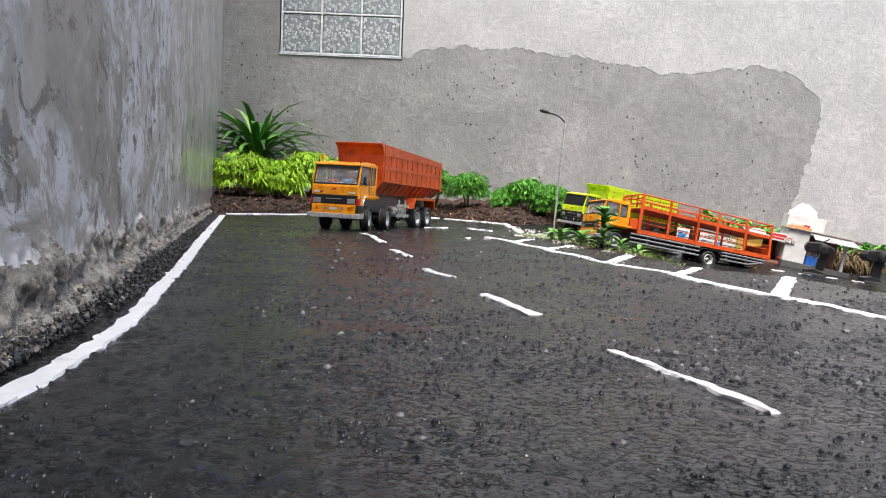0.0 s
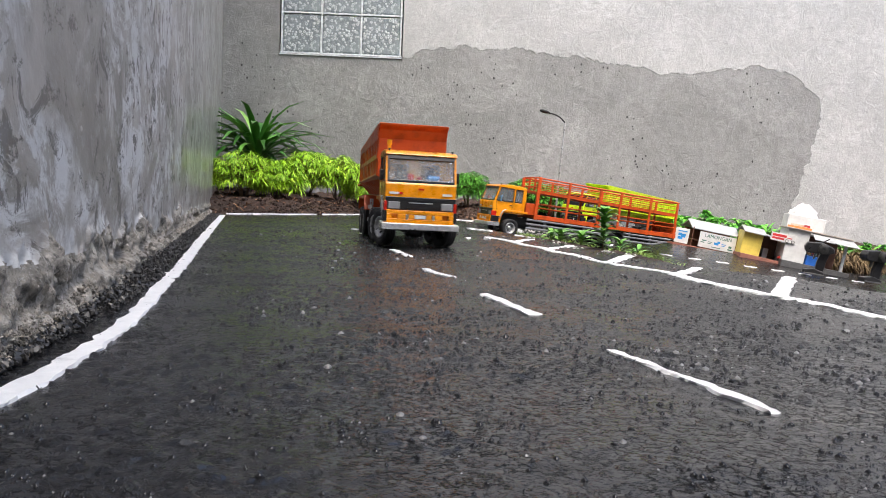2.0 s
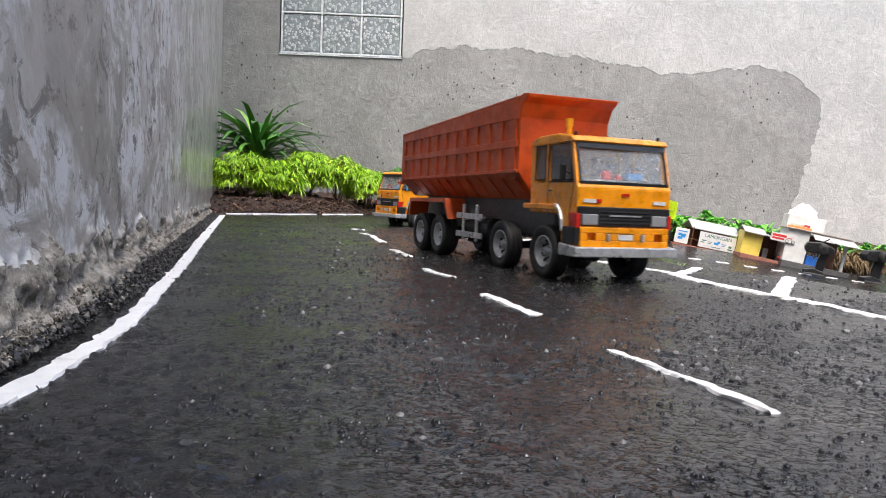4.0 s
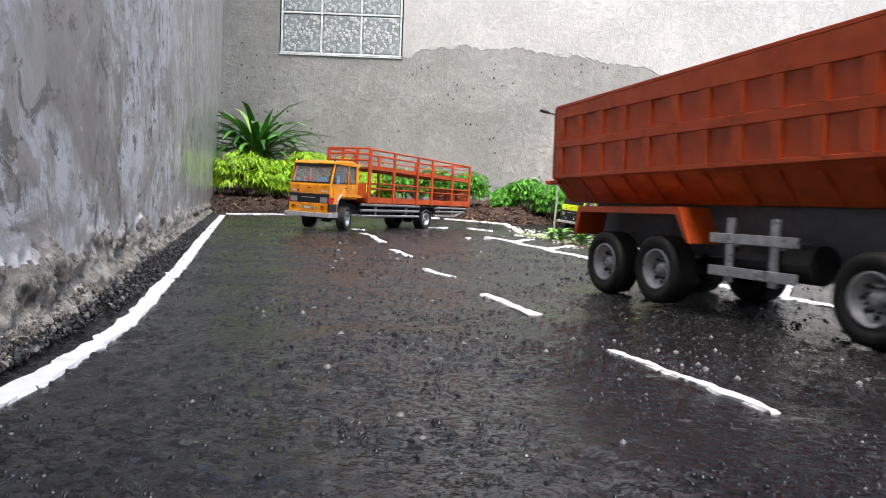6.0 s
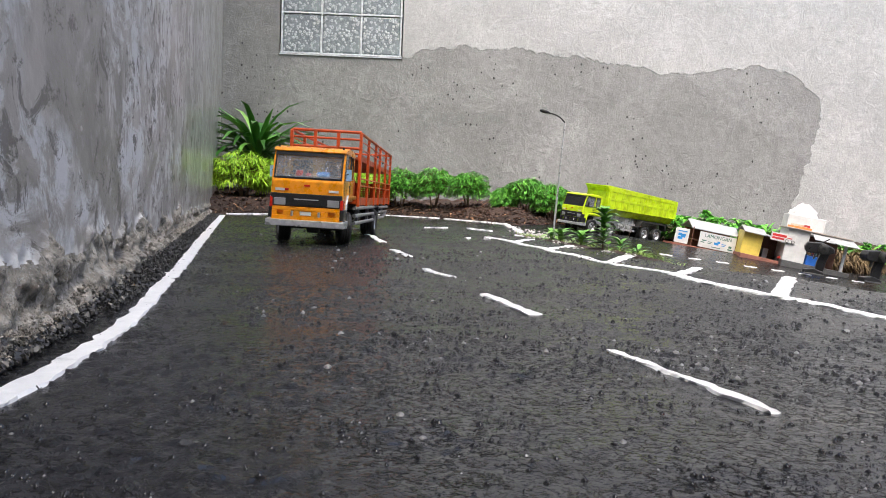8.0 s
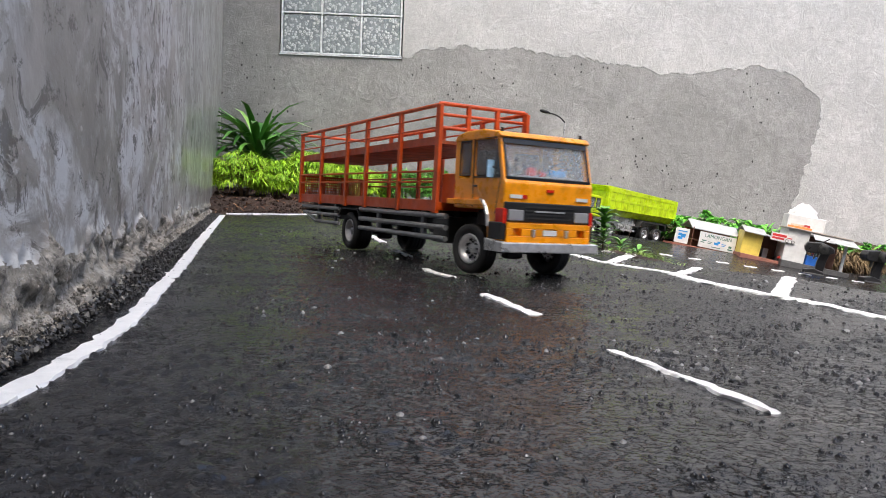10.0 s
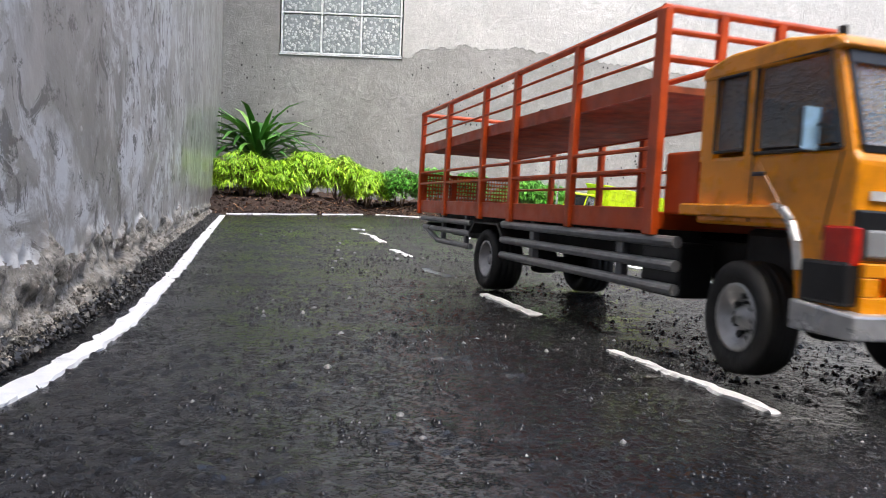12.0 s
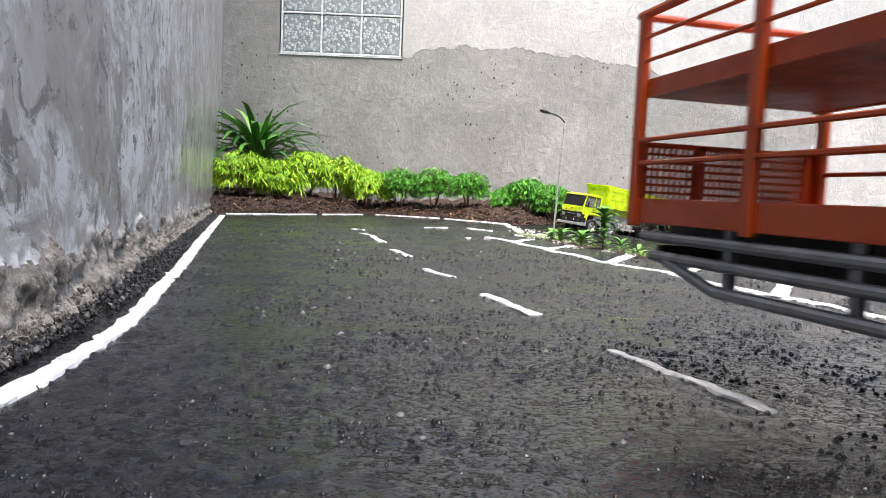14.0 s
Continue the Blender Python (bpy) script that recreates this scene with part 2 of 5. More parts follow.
def sheet(name, verts, faces, material, parent=None, label="", smooth=True):
    mesh = bpy.data.meshes.new(name)
    mesh.from_pydata(verts, [], faces)
    mesh.materials.append(material)
    if smooth:
        mesh.shade_smooth()
    ob = new(name, mesh)
    ob.parent = parent
    return tagged(ob, label)


def thing(name, label, category, m=None, group="", kind=""):
    ob = new(name)
    ob.empty_display_size = 0.02
    if m is not None:
        ob.matrix_basis = m
    return tagged(ob, label, category, group, kind)


def add_box(bm, x0, x1, y0, y1, z0, z1, bevel=0.0, m=None):
    made = bmesh.ops.create_cube(bm, size=1.0)["verts"]
    bmesh.ops.transform(bm, verts=made, matrix=Matrix.Translation(((x0 + x1) / 2, (y0 + y1) / 2, (z0 + z1) / 2)) @ Matrix.Diagonal((x1 - x0, y1 - y0, z1 - z0, 1)))
    if bevel:
        edges = list({e for v in made for e in v.link_edges})
        made = bmesh.ops.bevel(bm, geom=edges, offset=bevel, segments=2, affect="EDGES", profile=0.5)["verts"]
    if m is not None:
        bmesh.ops.transform(bm, verts=made, matrix=m)
    return bm


def box(x0, x1, y0, y1, z0, z1, bevel=0.0, m=None):
    return add_box(bmesh.new(), x0, x1, y0, y1, z0, z1, bevel, m)


def add_tube(bm, a, b, r, n=10, r2=None):
    a, b = Vector(a), Vector(b)
    turn = (b - a).to_track_quat("Z", "Y").to_matrix().to_4x4()
    bmesh.ops.create_cone(bm, cap_ends=True, segments=n, radius1=r, radius2=r if r2 is None else r2, depth=(b - a).length,
                          matrix=Matrix.Translation((a + b) / 2) @ turn)
    return bm


def tube(points, r, n=10):
    bm = bmesh.new()
    for a, b in zip(points, points[1:]):
        add_tube(bm, a, b, r, n)
    return bm


def add_prism(bm, profile, y0, y1, bevel=0.0):
    """A side outline of (x, z) corners, drawn out from y0 to y1."""
    a = [bm.verts.new((x, y0, z)) for x, z in profile]
    b = [bm.verts.new((x, y1, z)) for x, z in profile]
    n = len(profile)
    faces = [bm.faces.new(a), bm.faces.new(list(reversed(b)))]
    faces += [bm.faces.new((a[i], b[i], b[(i + 1) % n], a[(i + 1) % n])) for i in range(n)]
    if bevel:
        bmesh.ops.recalc_face_normals(bm, faces=faces)
        bmesh.ops.bevel(bm, geom=list({e for f in faces for e in f.edges}), offset=bevel, segments=2, affect="EDGES", profile=0.5, clamp_overlap=True)
    return bm


def prism(profile, y0, y1, bevel=0.0):
    return add_prism(bmesh.new(), profile, y0, y1, bevel)


def lathe(name, profile, material, parent, n=28, label=""):
    """A ring turned about the y axis from an outline of (y, radius)."""
    verts, faces, k = [], [], len(profile)
    for i in range(n):
        a = 2 * math.pi * i / n
        verts += [(r * math.cos(a), y, r * math.sin(a)) for y, r in profile]
    for i in range(n):
        j = (i + 1) % n
        faces += [(i * k + p, i * k + p + 1, j * k + p + 1, j * k + p) for p in range(k - 1)]
    return sheet(name, verts, faces, material, parent, label)


# ---- ground ----
def smooth_step(a, b, v):
    v = np.clip((v - a) / (b - a), 0, 1)
    return v * v * (3 - 2 * v)


def land(x, y):
    """Height of the asphalt: a level lot that falls away to a lower road."""
    x, y = np.asarray(x, float), np.asarray(y, float)
    d = 0.974 * x + 0.225 * y - 0.496
    low = -0.002 - 0.125 * np.minimum(x, 1.6) + 0.13 * np.clip(y - 2.5, 0, 0.45) + 0.03 * np.clip(y - 2.5, -2, 0)
    return smooth_step(0.0, 1.0, (d - 0.10 - 0.07 * smooth_step(0.0, 0.25, 1.2 - y)) / 0.22) * np.clip(low, -0.2, 0)


TABLES = {}


def waves(x, y, size, seed):
    """Cheap smooth noise, about -1 to 1, from a few crossed ripples on a jittered lattice."""
    if seed not in TABLES:
        TABLES[seed] = np.random.RandomState(seed).rand(256, 256) * 2 - 1
    table = TABLES[seed]
    u, v = x / size, y / size
    i, j = np.floor(u).astype(int), np.floor(v).astype(int)
    fu, fv = u - i, v - j
    fu, fv = fu * fu * (3 - 2 * fu), fv * fv * (3 - 2 * fv)
    t = lambda a, b: table[a % 256, b % 256]
    return (t(i, j) * (1 - fu) + t(i + 1, j) * fu) * (1 - fv) + (t(i, j + 1) * (1 - fu) + t(i + 1, j + 1) * fu) * fv


def grid(name, xs, ys, height, material, parent=None, label=""):
    X, Y = np.meshgrid(xs, ys)
    Z = height(X, Y)
    n, m = len(xs), len(ys)
    idx = np.arange(n * m).reshape(m, n)
    faces = np.stack([idx[:-1, :-1], idx[:-1, 1:], idx[1:, 1:], idx[1:, :-1]], -1).reshape(-1, 4)
    return sheet(name, np.stack([X, Y, Z], -1).reshape(-1, 3).tolist(), faces.tolist(), material, parent, label)


def coarse(x, y):
    """The asphalt's relief: gentle swells, with clusters of chippings that stand proud of the water film."""
    gather = smooth_step(-0.35, 0.45, waves(x, y, 0.045, 4) + 0.6 * waves(x, y, 0.13, 5))
    chips = np.clip(waves(x, y, 0.0042, 2) - 0.15, 0, 1) * (0.2 + gather)
    lumps = 0.0005 * waves(x, y, 0.014, 1) + 0.0017 * chips + 0.0018 * waves(x, y, 0.09, 3)
    near = np.clip(3.2 - np.hypot(x, y), 0, 1)
    return land(x, y) + lumps * near - 0.0015


xs = np.concatenate([[-40, -15, -6, -3], np.arange(-2.0, -0.62, 0.05), np.arange(-0.62, -0.42, 0.006), np.arange(-0.42, 0.48, 0.0021), np.arange(0.48, 0.62, 0.006), np.arange(0.62, 2.4, 0.03), [3, 5, 9, 18, 40]])
ys = [-0.1]
while ys[-1] < 4.2:
    ys.append(ys[-1] + max(0.002, min(0.03, 0.0046 * abs(ys[-1]) + 0.0008)))
ys = np.concatenate([[-40, -12, -5, -2.5, -1.4, -0.9, -0.6, -0.4, -0.3, -0.2, -0.15], ys, [5, 8, 16, 40]])
ground = tagged(grid("ground", xs, ys, coarse, ASPHALT), "wet black asphalt with coarse grain and water film", "ground", kind="structure")


def ribbon(name, pts, widths, label, rough=0.0016, seed=0, lift=0.0026):
    """A thick hand-painted stripe along points on the ground, with ragged edges."""
    rng = np.random.RandomState(seed)
    p = np.array(pts, float) * (1.016 if lift < 0.003 else 1.0)
    s = np.concatenate([[0], np.cumsum(np.hypot(*np.diff(p, axis=0).T))])
    n = max(6, int(s[-1] / 0.004))
    t = np.linspace(0, s[-1], n)
    x, y, w = np.interp(t, s, p[:, 0]), np.interp(t, s, p[:, 1]), np.interp(t, s, widths)
    k = max(1, min(9, n // 8))
    ker = np.ones(k) / k
    x[k:-k], y[k:-k] = np.convolve(x, ker, "same")[k:-k], np.convolve(y, ker, "same")[k:-k]
    dx, dy = np.gradient(x), np.gradient(y)
    ln = np.hypot(dx, dy)
    nx, ny = -dy / ln, dx / ln
    ends = np.minimum(1, np.minimum(np.arange(n) + 0.7, n - np.arange(n) - 0.3) / 2)
    rows = []
    for side in (-1, -0.82, 0, 0.82, 1):
        jag = np.convolve(rng.randn(n + 2), np.ones(3) / 1.9, "valid")
        off = side * w / 2 * ends + (jag * rough * 1.3 if abs(side) > 0.5 else 0)
        px, py = x + nx * off, y + ny * off
        z = land(px, py) + 0.0018 * waves(px, py, 0.09, 3) * np.clip(3.2 - np.hypot(px, py), 0, 1) + (lift - 0.0029 + 0.0004 * rng.rand(n) if abs(side) < 0.9 else -0.0026)
        z[0], z[-1] = z[0] - 0.004, z[-1] - 0.004
        rows.append(np.stack([px, py, z], -1))
    verts = np.stack(rows, 1).reshape(-1, 3).tolist()
    faces = [(i * 5 + j, i * 5 + j + 1, i * 5 + j + 6, i * 5 + j + 5) for i in range(n - 1) for j in range(4)]
    return tagged(sheet(name, verts, faces, WHITE_LINE, smooth=False), label, "road marking", "road markings", "structure")


ribbon("edge_line", [(-0.1665, 0.2), (-0.1690, 0.245), (-0.17, 0.274), (-0.1703, 0.2886), (-0.1709, 0.3051), (-0.1723, 0.3246), (-0.1759, 0.35), (-0.1791, 0.3778), (-0.1829, 0.4105), (-0.191, 0.4557), (-0.2057, 0.5211),
                     (-0.2267, 0.6109), (-0.2622, 0.75), (-0.3205, 0.9754), (-0.4351, 1.4099), (-0.7121, 2.4756)],
       [0.016, 0.0165, 0.0165, 0.0165, 0.016, 0.0148, 0.0138, 0.0135, 0.0128, 0.0125, 0.0135, 0.0137, 0.0138, 0.016, 0.0185, 0.019], "thick white hand-painted edge line on asphalt", 0.0008, 1)
LOT_LINE = [(0.095, 1.74), (0.123, 1.669), (0.176, 1.45), (0.205, 1.273), (0.244, 1.094), (0.284, 0.985), (0.307, 0.854), (0.326, 0.77), (0.345, 0.699), (0.368, 0.628), (0.42, 0.45), (0.5, 0.2)]
ribbon("lot_line", LOT_LINE, [0.016, 0.018, 0.018, 0.018, 0.018, 0.017, 0.016, 0.016, 0.015, 0.014, 0.013, 0.013], "thick white line along the parking bays", 0.0011, 2)


def on_lot_line(y):
    return np.interp(-y, [-p[1] for p in LOT_LINE], [p[0] for p in LOT_LINE])


for k, (x, y, dx, dy, w) in enumerate(((0.143, 1.58, 0.055, 0.13, 0.018), (0.19, 1.385, 0.07, 0.17, 0.018), (0.235, 1.12, 0.09, 0.185, 0.019), (0.297, 0.962, 0.07, 0.145, 0.017), (0.336, 0.765, 0.112, 0.227, 0.018))):
    ribbon("bay_line", [(x, y), (x + dx, y + dy)], [w, w], "short white parking bay line on asphalt", 0.001, 10 + k)
for k, (a, b, w) in enumerate((((-0.183, 1.696), (-0.156, 1.627), 0.012), ((-0.1486, 1.596), (-0.1081, 1.397), 0.016), ((-0.0809, 1.218), (-0.0457, 1.066), 0.0135),
                               ((-0.023, 0.918), (0.0133, 0.820), 0.012), ((0.037, 0.6905), (0.0717, 0.5643), 0.0115), ((0.0985, 0.445), (0.1436, 0.3155), 0.0088))):
    ribbon("lane_dash", [a, b], [w * 0.8, w], "white hand-painted centre dash on asphalt", 0.0008, 20 + k)
for k, (a, b) in enumerate((((-0.0548, 2.14), (0.0122, 2.2)), ((0.0702, 2.2186), (0.1304, 2.1027)), ((0.0471, 1.684), (0.0577, 1.6685)), ((0.0863, 1.6767), (0.1032, 1.671)), ((0.1811, 1.9478), (0.1988, 1.9178)),
                            ((-0.2245, 1.874), (-0.19, 1.85)))):
    ribbon("turning_dash", [a, b], [0.014, 0.014], "thin white turning lane dash on asphalt", 0.0015, 40 + k, 0.0045)
for k in range(8):
    f = k / 7
    x, y = 0.73 + f * 0.72, 2.6 + f * 0.12
    ribbon("road_dash", [(x, y), (x + 0.052, y + 0.012)], [0.013, 0.013], "white dash on the lower road", 0.001, 60 + k)
for k, (a, b) in enumerate((((-0.745, 2.64), (-0.5, 3.02)), ((-0.48, 3.06), (-0.35, 3.3)), ((-0.3, 3.36), (-0.02, 3.18)), ((0.0, 3.15), (0.17, 2.85)), ((0.18, 2.83), (0.26, 2.62)), ((0.255, 2.62), (0.315, 2.25)))):
    ribbon("kerb_line", [a, b], [0.018, 0.018], "thin white line along the planting bed", 0.002, 80 + k, 0.0055)


# loose wet grit on the asphalt
def pebbles(name, spots, material, label):
    verts, faces = [], []
    rng = np.random.RandomState(5)
    for x, y, r in spots:
        z = float(coarse(np.array(x), np.array(y)))
        o = len(verts)
        k = 6
        jit = 0.7 + 0.6 * rng.rand(2 * k + 1)
        for lvl, (h, q) in enumerate(((0.0, 1.0), (0.45, 0.9))):
            verts += [(x + r * q * jit[lvl * k + i] * math.cos(i * math.tau / k), y + r * q * jit[lvl * k + i] * math.sin(i * math.tau / k), z + r * h * 1.2 - 0.0004) for i in range(k)]
        verts.append((x, y, z + r * 0.95 * jit[-1]))
        faces += [(o + i, o + (i + 1) % k, o + k + (i + 1) % k, o + k + i) for i in range(k)]
        faces += [(o + k + i, o + k + (i + 1) % k, o + 2 * k) for i in range(k)]
    return tagged(sheet(name, verts, faces, material), label, "grit", kind="stuff")


rng = np.random.RandomState(11)
spots = []
while len(spots) < 15000:
    y = 0.16 + 2.0 * rng.rand() ** 1.6
    x = (rng.rand() - 0.5) * (0.25 + 1.15 * y) + 0.05
    crowd = float(waves(np.array(x), np.array(y), 0.03, 6) + 0.7 * waves(np.array(x), np.array(y), 0.11, 7))
    if x > -0.13 - 0.262 * y and rng.rand() < 0.12 + 0.9 * max(0.0, crowd):
        spots.append((x, y, (0.00045 + 0.0011 * rng.rand() ** 4) * (0.75 + 0.8 * min(1, y))))
pebbles("dark_grit", spots, plain("dark_wet_grit", (0.012, 0.012, 0.013), 0.2, 0.0, 300, 0.6), "dark wet loose grit on asphalt")
spots = [(x + 0.004, y + 0.003, r * 1.25) for x, y, r in spots[::24]]
pebbles("pale_grit", spots, STONE, "pale wet loose grit on asphalt")


# ---- walls ----
def side_x(y):
    return -0.12 - 0.262 * y


def side_wall():
    """A rendered wall whose foot has crumbled away."""
    ys = np.concatenate([np.arange(-2.0, 0.2, 0.05), np.arange(0.2, 1.3, 0.0026), np.arange(1.3, 2.2, 0.006), np.arange(2.2, 3.97, 0.02)])
    zs = np.concatenate([np.arange(-0.012, 0.085, 0.0018), np.arange(0.085, 0.3, 0.02), np.arange(0.3, 3.01, 0.15)])
    Y, Z = np.meshgrid(ys, zs)
    edge = 0.038 + 0.017 * waves(Y, Z * 0, 0.13, 21) + 0.012 * waves(Y, Z * 0, 0.034, 22) + 0.006 * waves(Y, Z, 0.012, 28)
    foot = 1 - smooth_step(-0.010, 0.012, Z - edge)
    crumb = 0.0052 * waves(Y, Z, 0.026, 23) + 0.0046 * waves(Y, Z, 0.0135, 24) + 0.0032 * waves(Y, Z, 0.006, 26) + 0.0013 * waves(Y, Z, 0.0036, 29)
    # hollows under the torn edge, and a rough ledge below them
    sill = 0.009 + 0.006 * waves(Y, Z * 0, 0.06, 27)
    hollow = smooth_step(0.0, 0.4, waves(Y, Z * 0, 0.052, 30) + 0.35) * smooth_step(-0.004, 0.002, Z - sill) * (1 - smooth_step(0.006, 0.013, Z - sill))
    ledge = 0.009 * smooth_step(0.3, 0.5, Y) * (1 - smooth_step(-0.006, 0.004, Z - sill))
    out = foot * (crumb - 0.016 * hollow + ledge + 0.002)
    out = out + 0.0012 * waves(Y, Z, 0.2, 25)
    X = side_x(Y) + out
    n, m = len(ys), len(zs)
    idx = np.arange(n * m).reshape(m, n)
    faces = np.stack([idx[:-1, :-1], idx[:-1, 1:], idx[1:, 1:], idx[1:, :-1]], -1).reshape(-1, 4)
    ob = sheet("wall_left", np.stack([X, Y, Z], -1).reshape(-1, 3).tolist(), faces.tolist(), WALL_SIDE)
    ob.data.materials.append(RUBBLE)
    mid = (foot[:-1, :-1] + foot[1:, 1:]).reshape(-1) / 2
    ob.data.polygons.foreach_set("material_index", (mid > 0.5).astype(int))
    tagged(ob, "damp streaked grey cement wall with a crumbled foot", "wall", kind="structure")
    c, s = math.cos(math.atan(0.262)), math.sin(math.atan(0.262))
    core = box(-0.22, -0.012, -2.1, 4.15, -0.1, 3.0, 0, Matrix.Translation((-0.12, 0, 0)) @ Matrix.Rotation(math.atan(0.262), 4, "Z"))
    tagged(part("wall_left_core", core, WALL_SIDE), "solid core of the damp cement wall", "wall", kind="structure")


def chunks(name, spots, material, label, category, seed=6):
    """Many small broken lumps, each an uneven octahedron-like stone."""
    rng = np.random.RandomState(seed)
    base = np.array([(1, 0, 0), (0, 1, 0), (-1, 0, 0), (0, -1, 0), (0, 0, 1), (0, 0, -1), (0.6, 0.6, 0.6), (-0.6, 0.6, 0.6), (-0.6, -0.6, 0.6), (0.6, -0.6, 0.6)], float)
    tri = np.array([(0, 1, 6), (1, 2, 7), (2, 3, 8), (3, 0, 9), (6, 1, 7), (7, 2, 8), (8, 3, 9), (9, 0, 6), (4, 6, 7), (4, 7, 8), (4, 8, 9), (4, 9, 6), (1, 0, 5), (2, 1, 5), (3, 2, 5), (0, 3, 5)])
    verts, faces = [], []
    for i, (x, y, z, r) in enumerate(spots):
        turn = np.array(Euler(tuple(rng.rand(3) * 6.3)).to_matrix())
        v = base * (0.65 + 0.7 * rng.rand(10, 1)) @ turn.T * r + (x, y, z)
        verts += v.tolist()
        faces += (tri + 10 * i).tolist()
    return tagged(sheet(name, verts, faces, material, smooth=False), label, category, kind="stuff")


side_wall()
rng = np.random.RandomState(17)
spots = []
for k in range(2600):
    y = 0.22 + 3.0 * rng.rand() ** 2.0
    h = rng.rand() ** 1.6
    spots.append((side_x(y) + 0.008 + 0.008 * (1 - h) * rng.rand(), y, 0.012 * h, (0.0006 + 0.0018 * rng.rand() ** 3) * (0.7 + 0.6 * min(1, y))))
chunks("wall_foot_rubble", spots, RUBBLE, "crumbled buff concrete grains along the wall foot", "rubble")
spots = []
for k in range(5200):
    y = 0.2 + 3.0 * rng.rand() ** 2
    x = side_x(y) + 0.006 + min(0.04, 0.09 * max(0, y - 0.26) + 0.004) * rng.rand() ** 1.3
    spots.append((x, y, float(land(x, y)) + 0.0006, 0.0007 + 0.0024 * rng.rand() ** 3))
chunks("wall_foot_debris", spots, plain("dark_debris", (0.02, 0.019, 0.018), 0.4, 0.0, 300, 0.7), "dark wet broken debris between wall and edge line", "rubble", 8)
WY = 3.955
WIN_X, WIN_Z, PITCH = -0.857, 0.788, 0.2


def back_wall():
    bm = bmesh.new()
    x1, z1 = WIN_X + 3 * PITCH + 0.012, WIN_Z + 4 * PITCH
    add_box(bm, -1.6, WIN_X - 0.012, WY, WY + 0.15, -0.25, 3.0)
    add_box(bm, x1, 6.0, WY, WY + 0.15, -0.25, 3.0)
    add_box(bm, WIN_X - 0.012, x1, WY, WY + 0.15, -0.25, WIN_Z - 0.012)
    add_box(bm, WIN_X - 0.012, x1, WY, WY + 0.15, z1, 3.0)
    wall = tagged(part("wall_back", bm, WALL_DARK), "grey cement rendered wall with dark pits", "wall", kind="structure")
    # the paler upper coat, a thin skin with a torn lower and inner edge
    t = np.arange(WIN_X + 3 * PITCH + 0.012, 1.74, 0.006)
    low = np.interp(t, [-0.222, -0.152, -0.024, 0.176, 0.376, 0.577, 0.749, 0.864, 1.067, 1.195, 1.323, 1.521, 1.69, 1.74], [0.79, 0.828, 0.85, 0.847, 0.844, 0.823, 0.811, 0.801, 0.758, 0.758, 0.777, 0.811, 0.80, 0.775])
    low = low + (0.014 * waves(t, t * 0, 0.07, 33) + 0.007 * waves(t, t * 0, 0.018, 34)) * np.minimum(1, (t - t[0]) * 20) * np.minimum(1, (1.74 - t) * 20 + 0.02)
    verts, faces = [], []
    for x, z in zip(t, low):
        verts += [(x, WY + 0.001, z - 0.004), (x, WY - 0.0014, z), (x, WY - 0.0014, 3.0)]
    for i in range(len(t) - 1):
        a, b = i * 3, i * 3 + 3
        faces += [(a, b, b + 1, a + 1), (a + 1, b + 1, b + 2, a + 2)]
    z = np.concatenate([np.arange(-0.24, 0.775, 0.006), [0.78, 3.0]])
    inner = np.interp(z, [-0.24, 0.04, 0.16, 0.25, 0.38, 0.48, 0.61, 0.68, 0.735, 0.775], [1.77, 1.775, 1.79, 1.82, 1.85, 1.876, 1.88, 1.855, 1.80, 1.735])
    inner = inner + (0.016 * waves(z, z * 0, 0.06, 31) + 0.008 * waves(z, z * 0, 0.02, 32)) * (z < 0.76)
    o = len(verts)
    for x, h in zip(inner, z):
        verts += [(x - 0.004, WY + 0.001, h), (x, WY - 0.0014, h), (6.0, WY - 0.0014, h)]
    for i in range(len(z) - 1):
        a, b = o + i * 3, o + i * 3 + 3
        faces += [(a, a + 1, b + 1, b), (a + 1, a + 2, b + 2, b + 1)]
    sheet("upper_coat", verts, faces, WALL_LIGHT, wall, "paler upper coat of cement render with a torn edge", smooth=False)
    return wall


back_wall()


# unseen walls added behind and beside the camera, to block low sky and darken reflections
bm = add_box(add_box(bmesh.new(), -1.0, 6.0, -2.15, -2.0, -0.25, 2.6), 5.85, 6.0, -2.0, WY, -0.25, 2.2)
tagged(part("unseen_walls", bm, WALL_DARK), "plain grey unseen walls, added to darken reflections", "wall", kind="structure")


def block_window():
    win = thing("window_1", "glass block window with pressed flower pattern and pale joints", "window", pose(WIN_X, WY, WIN_Z), kind="structure")
    bm = bmesh.new()
    for i in range(4):
        add_box(bm, i * PITCH - 0.0045, i * PITCH + 0.0045, -0.004, 0.1, -0.004, 4 * PITCH, 0.002)
    for j in range(5):
        add_box(bm, -0.009, 3 * PITCH + 0.009, -0.0015, 0.1, j * PITCH - 0.0045, j * PITCH + 0.0045, 0.002)
    part("window_frame", bm, MORTAR, win, "pale mortar joints")
    part("window_sill", box(-0.012, 3 * PITCH + 0.012, -0.007, 0.0, -0.012, -0.0075, 0.001), MORTAR, win, "pale mortar edge")
    part("backing", box(-0.01, 3 * PITCH + 0.01, 0.11, 0.12, -0.01, 4 * PITCH), plain("pale_inner_face", (0.34, 0.38, 0.4), 0.5, 0.0, 12, 0.4), win, "pale inner face behind the glass")
    first = None
    for j in range(4):
        for i in range(3):
            if first is None:
                bm = box(0.0048, PITCH - 0.0048, 0.002, 0.03, 0.0048, PITCH - 0.0048, 0.009)
                first = part("pane", bm, BLOCK_GLASS, win)
            else:
                ob = new("pane", first.data)
                ob.parent = win
                ob.location = (i * PITCH, 0, j * PITCH)


block_window()


